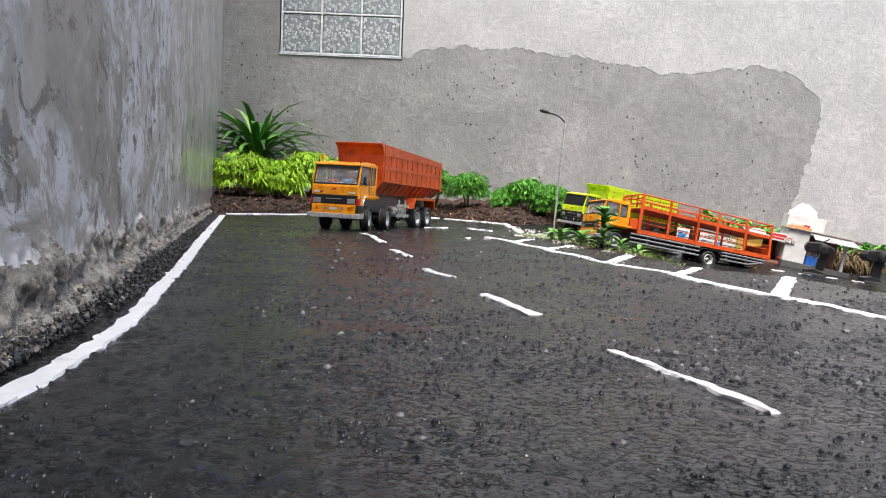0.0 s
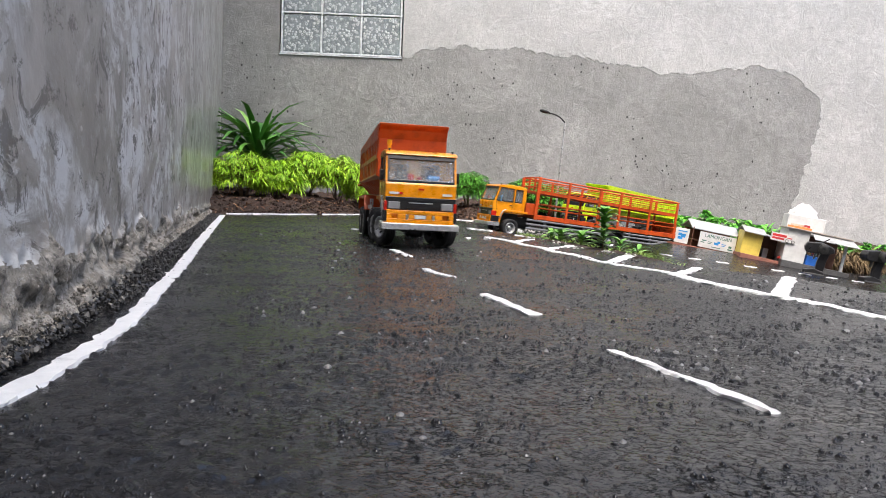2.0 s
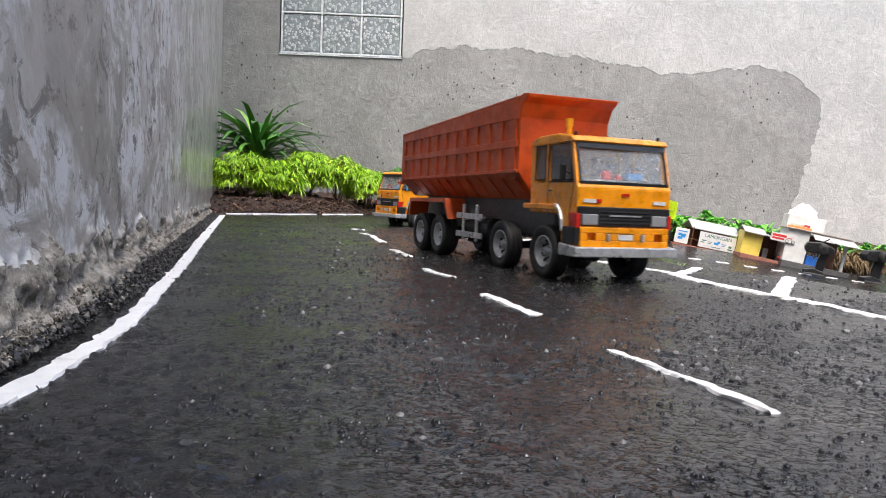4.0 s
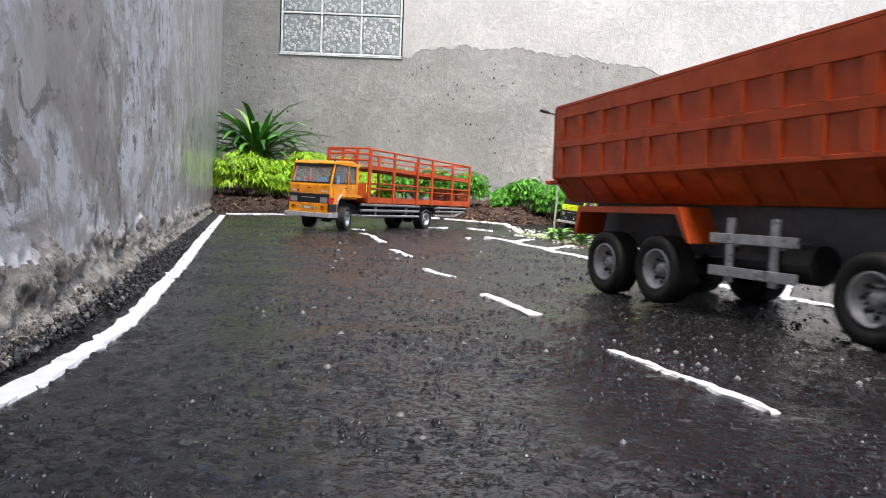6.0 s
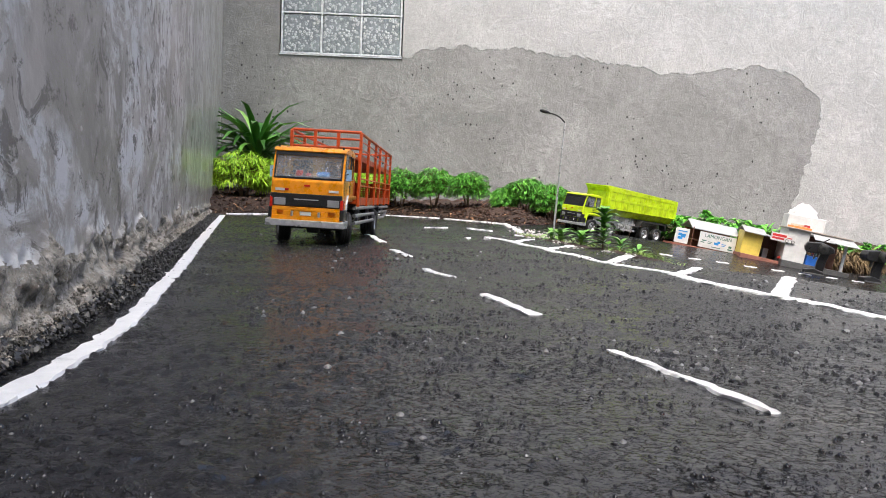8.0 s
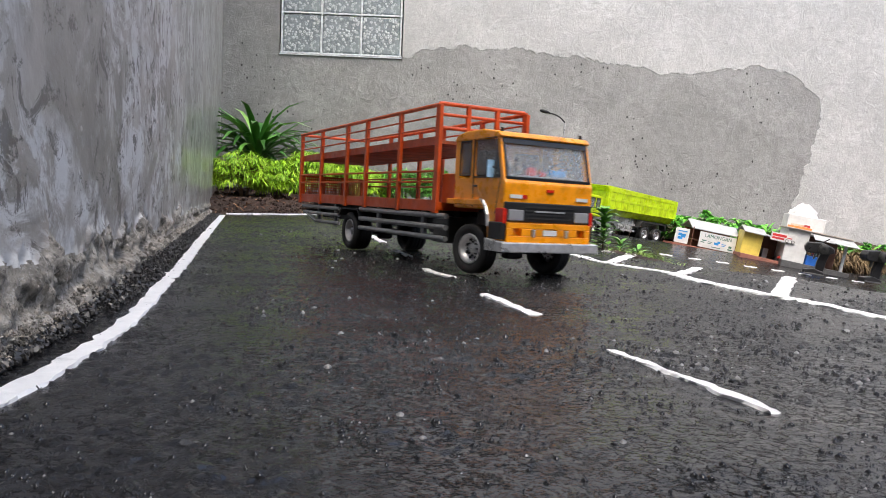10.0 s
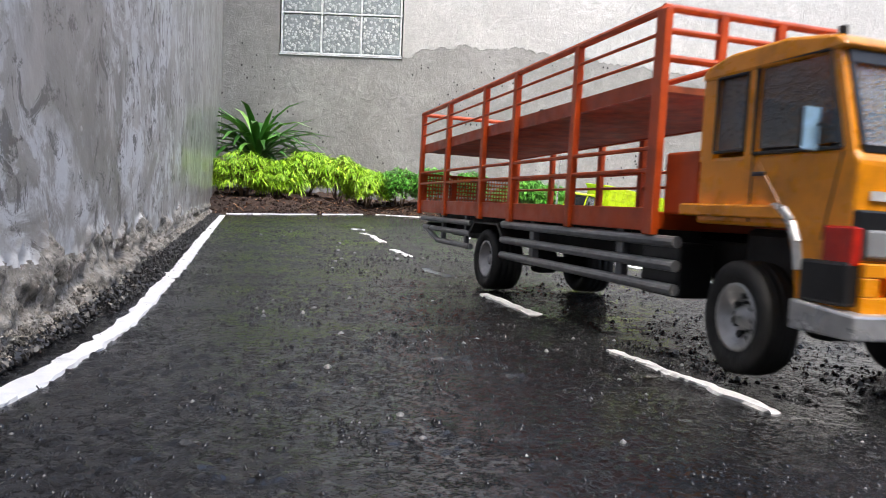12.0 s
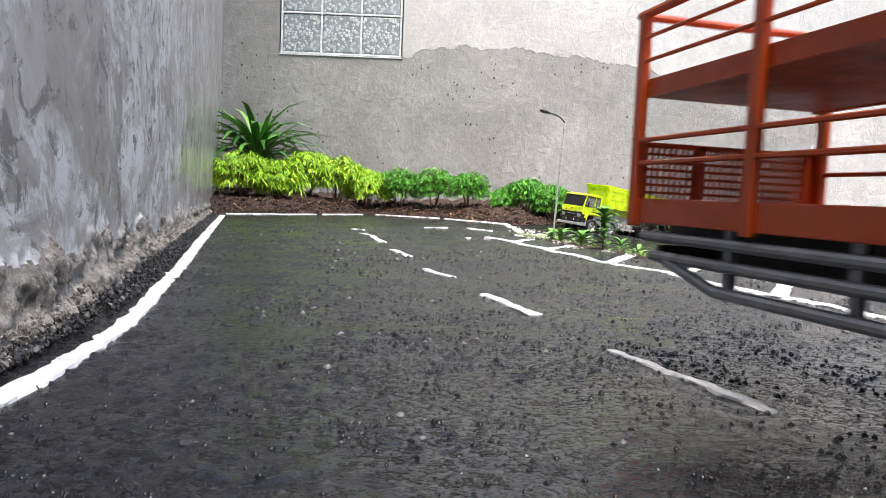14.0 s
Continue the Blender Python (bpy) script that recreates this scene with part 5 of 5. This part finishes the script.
def food_stall():
    st = thing("food_stall", "small tent stall with a grey roof and printed white banners", "stall", pose(0.895, 2.99, -0.053, 0, 9.5, 2))
    part("base_board", box(-0.012, 0.25, -0.018, 0.1, -0.03, 0.003, 0.002), plain("red_brown_board", (0.25, 0.09, 0.06), 0.6, 0, 40), st, "red-brown base board")
    banner = part("banner", box(0.092, 0.238, -0.003, 0.0, 0.007, 0.066, 0.0005), WHITE_BOARD, st, "white banner with printed fish and birds")
    letters = bpy.data.curves.new("lettering", "FONT")
    letters.body, letters.size, letters.extrude, letters.align_x = "LAMONGAN", 0.019, 0.0004, "CENTER"
    letters.materials.append(INK_GREEN)
    text = new("lettering", letters)
    text.parent, text.matrix_basis = banner, pose(0.165, -0.0035, 0.0475, 90, 0, 0)
    bars(banner, -0.003, 0.092, 0.238, 0.007, 0.066, ((INK_GREEN, 0.05, 0.15, 0.3, 0.36), (INK_GREEN, 0.08, 0.2, 0.42, 0.5), (INK_GREEN, 0.24, 0.36, 0.4, 0.44), (INK_GREEN, 0.24, 0.33, 0.3, 0.34),
                                                      (INK_BLUE, 0.42, 0.54, 0.3, 0.46), (INK_BLUE, 0.5, 0.57, 0.42, 0.56), (INK_BLUE, 0.62, 0.74, 0.4, 0.44), (INK_BLUE, 0.62, 0.72, 0.3, 0.34),
                                                      (INK_GREEN, 0.82, 0.9, 0.26, 0.4), (INK_GREEN, 0.36, 0.6, 0.1, 0.15), (INK_GREEN, 0.8, 0.94, 0.12, 0.2)))
    m = Matrix.Translation((0.0, 0.012, 0)) @ Matrix.Rotation(radians(-22), 4, "Z")
    side = part("side_banner", box(0.0, 0.052, -0.0025, 0.0, 0.006, 0.064, 0.0005, m), WHITE_BOARD, st, "white side banner with blue fish")
    for a, b, c, d in ((0.012, 0.03, 0.02, 0.03), (0.022, 0.04, 0.028, 0.042), (0.012, 0.024, 0.034, 0.044), (0.01, 0.044, 0.050, 0.054)):
        part("print", box(a, b, -0.0032, -0.0024, c, d, 0, m), INK_BLUE, side)
    roof = bmesh.new()
    add_prism(roof, [(0.055, 0.106), (0.235, 0.106), (0.24, 0.104), (0.06, 0.104)], 0.05, 0.052)
    for y0, z0, y1, z1 in ((0.001, 0.074, 0.05, 0.108), (0.05, 0.108, 0.11, 0.078)):
        a = [roof.verts.new(v) for v in ((0.058, y0, z0), (0.25, y0, z0), (0.245, y1, z1), (0.05, y1, z1))]
        b = [roof.verts.new((v.co.x, v.co.y, v.co.z - 0.003)) for v in a]
        roof.faces.new(a), roof.faces.new(list(reversed(b)))
        for i in range(4):
            roof.faces.new((a[i], b[i], b[(i + 1) % 4], a[(i + 1) % 4]))
    part("roof", roof, ROOF_GREY, st, "grey sheet roof")
    for x in (0.064, 0.24):
        for y in (0.0, 0.1):
            part("post", add_tube(bmesh.new(), (x, y, -0.005), (x, y, 0.078), 0.002, 6), BROWN_BOARD, st)
    part("inner_wall", box(0.06, 0.245, 0.085, 0.088, 0, 0.075), BROWN_BOARD, st, "dark inner wall")
    part("table", box(0.07, 0.23, 0.02, 0.06, 0.028, 0.033, 0.001), BROWN_BOARD, st)


def yellow_hut():
    st = thing("yellow_hut", "small yellow hut with a grey roof and dark open front", "stall", pose(1.127, 2.93, -0.078, 0, 11, -6))
    part("base_board", box(-0.005, 0.19, -0.03, 0.09, -0.03, 0.003, 0.002), plain("red_brown_base", (0.25, 0.1, 0.07), 0.6, 0, 40), st, "red-brown base board")
    part("front_wall", box(0.0, 0.072, 0.0, 0.004, 0.003, 0.09, 0.001), YELLOW_BOARD, st, "yellow board wall")
    part("back_wall", box(0.0, 0.165, 0.08, 0.084, 0.003, 0.09, 0.001), BROWN_BOARD, st)
    part("side_wall", box(0.0, 0.004, 0.004, 0.08, 0.003, 0.09), YELLOW_BOARD, st)
    part("partition", box(0.068, 0.072, 0.004, 0.08, 0.003, 0.088), BROWN_BOARD, st, "dark brown partition")
    part("end_wall", box(0.161, 0.165, 0.02, 0.08, 0.003, 0.08), BROWN_BOARD, st)
    for y0, z0, y1, z1 in ((-0.02, 0.086, 0.042, 0.108), (0.042, 0.108, 0.1, 0.088)):
        bm = bmesh.new()
        a = [bm.verts.new(v) for v in ((-0.006, y0, z0), (0.078, y0, z0), (0.078, y1, z1), (-0.006, y1, z1))]
        b = [bm.verts.new((v.co.x, v.co.y, v.co.z - 0.0025)) for v in a]
        bm.faces.new(a), bm.faces.new(list(reversed(b)))
        for i in range(4):
            bm.faces.new((a[i], b[i], b[(i + 1) % 4], a[(i + 1) % 4]))
        part("roof_panel", bm, ROOF_GREY, st, "grey roof sheet")
    bm = bmesh.new()
    a = [bm.verts.new(v) for v in ((0.07, -0.035, 0.088), (0.19, -0.035, 0.066), (0.19, 0.09, 0.082), (0.07, 0.09, 0.102))]
    b = [bm.verts.new((v.co.x, v.co.y, v.co.z - 0.0025)) for v in a]
    bm.faces.new(a), bm.faces.new(list(reversed(b)))
    for i in range(4):
        bm.faces.new((a[i], b[i], b[(i + 1) % 4], a[(i + 1) % 4]))
    part("lean_to_roof", bm, ROOF_GREY, st, "pale sloping lean-to roof")
    part("shelf", box(0.09, 0.11, 0.03, 0.05, 0.003, 0.04, 0.001), ROOF_GREY, st)
    part("post", add_tube(bmesh.new(), (0.182, -0.03, 0), (0.182, -0.03, 0.066), 0.002, 6), BROWN_BOARD, st)
    toy = thing("toy_motorbike", "tiny red motorbike model parked by the hut", "motorbike", pose(1.275, 2.90, -0.105, 0, 11, 0))
    part("frame", add_box(box(-0.02, 0.014, -0.004, 0.004, 0.010, 0.018, 0.002), -0.016, 0.0, -0.005, 0.005, 0.017, 0.022, 0.002), RED_BOARD, toy, "red frame")
    part("fork", add_tube(bmesh.new(), (0.018, 0, 0.006), (0.010, 0, 0.026), 0.0012, 6), BLACK, toy)
    for x in (-0.018, 0.018):
        w = lathe("wheel", [(-0.002, 0.003), (-0.002, 0.007), (0.002, 0.007), (0.002, 0.003), (-0.002, 0.003)], RUBBER, toy, 14)
        w.location = (x, 0, 0.007)


def corner_shop():
    st = thing("corner_shop", "white board shop model with a pale awning and blue counter", "stall", pose(1.262, 2.87, -0.094, 0, 10, -10))
    part("base_board", box(-0.004, 0.235, -0.02, 0.12, -0.04, 0.002, 0.001), GREY, st, "grey base board")
    wall = part("front_wall", box(0.0, 0.078, 0.0, 0.004, 0.002, 0.122, 0.001), WHITE_BOARD, st, "white board wall")
    part("side_wall", box(0.0, 0.004, 0.004, 0.12, 0.002, 0.122), WHITE_BOARD, st)
    part("back_wall", box(0.004, 0.215, 0.116, 0.12, 0.002, 0.115), WHITE_BOARD, st)
    # brown sheet ahead of the white back wall stands in for the dark inside
    part("inner_panel", box(0.08, 0.21, 0.100, 0.104, 0.002, 0.11), BROWN_BOARD, st, "brown panel standing in for the dark inside of the shop")
    part("end_post", box(0.205, 0.215, 0.0, 0.01, 0.002, 0.102, 0.001), WHITE_BOARD, st, "white corner post")
    part("roof_slab", box(-0.008, 0.225, -0.012, 0.126, 0.122, 0.1265, 0.001), plain("grey_brown_slab", (0.36, 0.31, 0.27), 0.6, 0, 40), st, "thin roof slab with red-brown edge")
    bm = bmesh.new()
    a = [bm.verts.new(v) for v in ((0.082, -0.055, 0.099), (0.24, -0.055, 0.099), (0.225, 0.0, 0.122), (0.082, 0.0, 0.122))]
    b = [bm.verts.new((v.co.x, v.co.y, v.co.z - 0.0022)) for v in a]
    bm.faces.new(a), bm.faces.new(list(reversed(b)))
    for i in range(4):
        bm.faces.new((a[i], b[i], b[(i + 1) % 4], a[(i + 1) % 4]))
    part("awning", bm, ROOF_GREY, st, "pale grey awning")
    part("awning", box(0.152, 0.158, -0.056, 0.0, 0.096, 0.1, 0), DARK, st)
    counter = part("counter", box(0.082, 0.142, -0.012, 0.03, 0.002, 0.036, 0.001), BLUE_BOARD, st, "blue counter")
    case = part("display_case", box(0.086, 0.138, -0.006, 0.026, 0.036, 0.078, 0.001), SIDE_GLASS, st, "glass display case with goods")
    for z in (0.04, 0.052, 0.065):
        for k in range(5):
            part("goods", box(0.089 + k * 0.0095, 0.0965 + k * 0.0095, 0.003, 0.018, z, z + 0.008, 0.001), (AMBER, RED_BOARD, WHITE_BOARD, BROWN_BOARD, YELLOW_BOARD)[(k + int(z * 1000)) % 5], case)
    sign = part("sign", box(-0.058, 0.030, -0.006, -0.003, 0.066, 0.096, 0.0005), WHITE_BOARD, st, "white and red sign board with a motorbike picture")
    bars(sign, -0.006, -0.058, 0.030, 0.066, 0.096, ((INK_RED, 0.06, 0.62, 0.55, 0.85), (INK_RED, 0.06, 0.55, 0.2, 0.45), (INK_RED, 0.66, 0.86, 0.5, 0.62)))
    for x in (0.0, 0.022):
        ring = lathe("print", [(-0.0005, 0.0045), (-0.0005, 0.0062), (0.0005, 0.0062), (0.0005, 0.0045)], BLACK, sign, 16)
        ring.location = (x, -0.0065, 0.072)


food_stall()
yellow_hut()
corner_shop()


def tissue_box():
    tb = thing("tissue_box", "white and orange tissue box with crumpled tissue on a shop roof", "tissue box", pose(1.285, 2.90, 0.029, 0, 9, -8))
    body = part("carton", box(0.0, 0.135, 0.0, 0.07, 0.0, 0.052, 0.002), WHITE_BOARD, tb, "white carton")
    bars(body, 0.0, 0.0, 0.135, 0.0, 0.052, ((plain("orange_print", (0.75, 0.22, 0.06), 0.5), 0.03, 0.68, 0.04, 0.2), (plain("peach_print", (0.75, 0.45, 0.34), 0.5), 0.1, 0.55, 0.2, 0.34), (INK_RED, 0.45, 0.62, 0.22, 0.38)))
    rng = np.random.RandomState(3)
    verts, faces, n, rows = [], [], 22, 6
    for j in range(rows):
        f = j / (rows - 1)
        for k in range(n):
            a = k * math.tau / n
            r = (0.05 - 0.038 * f ** 2.2) * (1 + 0.22 * math.sin(5 * a + 2 * f) + 0.1 * rng.randn() * (f > 0))
            verts.append((0.062 + r * math.cos(a), 0.035 + 0.5 * r * math.sin(a), 0.05 + 0.043 * f + 0.004 * rng.randn() * (f > 0)))
    for j in range(rows - 1):
        faces += [(j * n + k, j * n + (k + 1) % n, j * n + n + (k + 1) % n, j * n + n + k) for k in range(n)]
    faces.append(tuple((rows - 1) * n + k for k in range(n)))
    sheet("tissue", verts, faces, WHITE_BOARD, tb, "crumpled white tissue")


tissue_box()


def transmitter(x, y, z, turn):
    """A pistol-grip radio control handset standing on its foot."""
    ob = thing("radio_handset", "black pistol-grip radio control handset standing on its foot", "remote control", pose(x, y, z, 0, 7, turn) @ Matrix.Diagonal((0.8, 0.8, 0.94, 1)), "handsets by the road")
    part("foot", prism([(-0.055, 0.0), (0.03, 0.0), (0.03, 0.012), (-0.01, 0.022), (-0.055, 0.014)], -0.022, 0.022, 0.003), BLACK, ob, "black battery foot")
    part("foot_edge", box(-0.05, 0.028, -0.0235, 0.0235, -0.001, 0.004, 0.001), GREY, ob)
    part("grip", prism([(-0.008, 0.015), (0.028, 0.015), (0.03, 0.05), (0.04, 0.085), (0.004, 0.085), (-0.006, 0.05)], -0.013, 0.013, 0.005), BLACK, ob, "black moulded grip")
    part("head", prism([(-0.062, 0.085), (-0.05, 0.078), (0.035, 0.08), (0.056, 0.09), (0.05, 0.108), (0.0, 0.122), (-0.055, 0.116), (-0.066, 0.1)], -0.025, 0.025, 0.004), BLACK, ob, "black handset head")
    w = lathe("steering_knob", [(-0.012, 0.004), (-0.012, 0.018), (-0.009, 0.021), (0.009, 0.021), (0.012, 0.018), (0.012, 0.004)], RUBBER, ob, 24, "ribbed steering knob")
    w.location = (0.008, -0.037, 0.098)
    part("trigger", prism([(-0.02, 0.08), (-0.013, 0.08), (-0.017, 0.056), (-0.024, 0.056)], -0.006, 0.006, 0.001), GREY, ob)
    part("aerial", add_tube(bmesh.new(), (0.0, 0.01, 0.118), (0.03, 0.012, 0.138), 0.0022, 8), BLACK, ob)


transmitter(1.31, 2.70, -0.130, -20)
transmitter(1.52, 2.72, -0.152, 8)
rng = random.Random(4)
for k in range(9):
    x, y = 1.50 + 0.11 * rng.random() + 0.02 * k, 3.02 + 0.12 * rng.random()
    bush("dry_clump", x, y, 0.045, 0.10, 14, 8, 0.06, 0.006, 1.8, plain("dry_leaf", (0.13, 0.085, 0.035), 0.7, 0, 80, 0.5) if k == 0 else bpy.data.materials["dry_leaf"], "dry straw-coloured leaf clump", "plant", 200 + k, "dry clumps")


# ---- motion of the trucks ----
# seconds, x, y, z of the front axle's foot; lean, nose-up pitch, heading
DUMPER_ROWS = [(0.0, -0.2370, 1.853, 0.0, -0.8, 0.4, -108.0), (0.5, -0.2180, 1.678, 0.0, -0.8, 0.5, -101.3), (1.0, -0.1835, 1.551, 0.001, -0.8, 0.5, -93.4), (1.5, -0.1285, 1.436, 0.001, -0.8, 0.5, -86.9),
               (2.0, -0.0525, 1.337, 0.001, -0.7, 0.4, -79.9), (2.5, 0.0163, 1.2550, 0.001, -0.4, 0, -73.0), (3.0, 0.0724, 1.1460, 0.0, 0, 0, -70.4), (4.0, 0.170, 0.896, 0.0, 0, 0, -68.8),
               (5.3, 0.307, 0.576, 0.001, -0.8, 0.1, -67.4), (5.5, 0.3292, 0.53, 0.0015, -1.2, 0.15, -67.2), (6.0, 0.3693, 0.3993, 0.0035, 0, 0.6, -68.6), (6.5, 0.4181, 0.2554, 0.0042, 0.5, 0.5, -68.5),
               (7.0, 0.4503, 0.1151, 0.0035, 0.6, 0, -70.0), (7.5, 0.478, -0.018, 0.002, 0.4, 0, -70.6), (8.0, 0.53, -0.152, 0.001, 0, 0, -70.5), (10.0, 0.78, -0.66, 0.0, 0, 0, -70), (14.0, 0.98, -1.35, 0.0, 0, 0, -74)]
CATTLE_ROWS = [(0.0, 0.535, 2.555, -0.062, 4.0, 8.7, -163.8), (0.8, 0.402, 2.530, -0.046, 2.0, 7.4, -164.0), (1.5, 0.275, 2.495, -0.036, 0.0, 6.0, -162.3), (2.4, 0.116, 2.45, -0.019, -1.5, 5.0, -160.5),
               (3.2, -0.01, 2.37, -0.010, -1.0, 3.0, -153), (4.2, -0.135, 2.215, -0.006, -0.5, 1.5, -142), (5.3, -0.2417, 2.0259, -0.003, -0.8, 0.4, -129.8), (5.5, -0.2561, 1.9761, -0.002, -0.8, 0.3, -127.2),
               (6.0, -0.2810, 1.8358, 0.001, -1.0, 0.4, -119.7), (6.5, -0.2900, 1.6893, 0.002, -1.0, 0.4, -112.7), (7.0, -0.2863, 1.5695, 0.002, -1.2, 0.2, -105.8), (7.5, -0.2692, 1.4600, 0.002, -1.5, 0, -99.6),
               (8.0, -0.2246, 1.3247, 0.0, -1.2, 0, -91.9), (8.2, -0.2012, 1.2650, 0.0, -1.2, 0, -89.2), (9.2, -0.035, 1.052, 0.0, -1.0, 0, -72.0), (10.3, 0.1143, 0.8350, 0.001, -0.8, 0, -60.0),
               (10.5, 0.1338, 0.7860, 0.001, -0.6, 0, -60.9), (11.0, 0.1671, 0.6556, 0.001, -0.9, 0.2, -64.7), (11.5, 0.1895, 0.5205, 0.002, -0.7, 0.2, -69.2), (12.0, 0.2035, 0.398, 0.003, -1.3, 0.35, -72.8),
               (12.5, 0.2275, 0.2585, 0.0065, -1.8, 1.1, -74.2), (13.0, 0.2483, 0.1265, 0.0075, -1.9, 1.4, -75.6), (13.5, 0.2765, 0.015, 0.009, -1.5, 0.8, -75.8), (14.0, 0.324, -0.108, 0.0045, -0.4, -0.4, -75.0)]


def drive(truck, wheels, radius, rows, base):
    walk(truck, [(t, pose(x, y, z - 0.0018, lean, -nose, turn)) for t, x, y, z, lean, nose, turn in rows])
    t = np.array([r[0] for r in rows])
    x, y, turn = (np.array([r[i] for r in rows]) for i in (1, 2, 6))
    gone = np.concatenate([[0], np.cumsum(np.hypot(np.diff(x), np.diff(y)))])
    moments = np.arange(0, 14.01, 0.1)
    roll = np.degrees(np.interp(moments, t, gone) / radius)
    bend = np.gradient(np.interp(moments, t, turn), moments) / np.maximum(0.02, np.gradient(np.interp(moments, t, gone), moments))
    steer = np.convolve(np.pad(np.clip(np.degrees(np.arctan(base * np.radians(bend))), -32, 32), 4, mode="edge"), np.ones(9) / 9, "valid")
    for ob, wx, side, front in wheels:
        ratio = max(0.0, 1 + wx / base) if front else 0.0
        hub = ob.matrix_basis.translation.copy()
        walk(ob, [(float(m), Matrix.Translation(hub) @ Matrix.Rotation(radians(float(s) * ratio), 4, "Z") @ Matrix.Rotation(radians(float(r)), 4, "Y")) for m, r, s in zip(moments, roll, steer)])


def motions():
    drive(dumper, dumper_wheels, DUMP_R, DUMPER_ROWS, 0.36)
    drive(cattle, cattle_wheels, CATTLE_R, CATTLE_ROWS, 0.36)


motions()
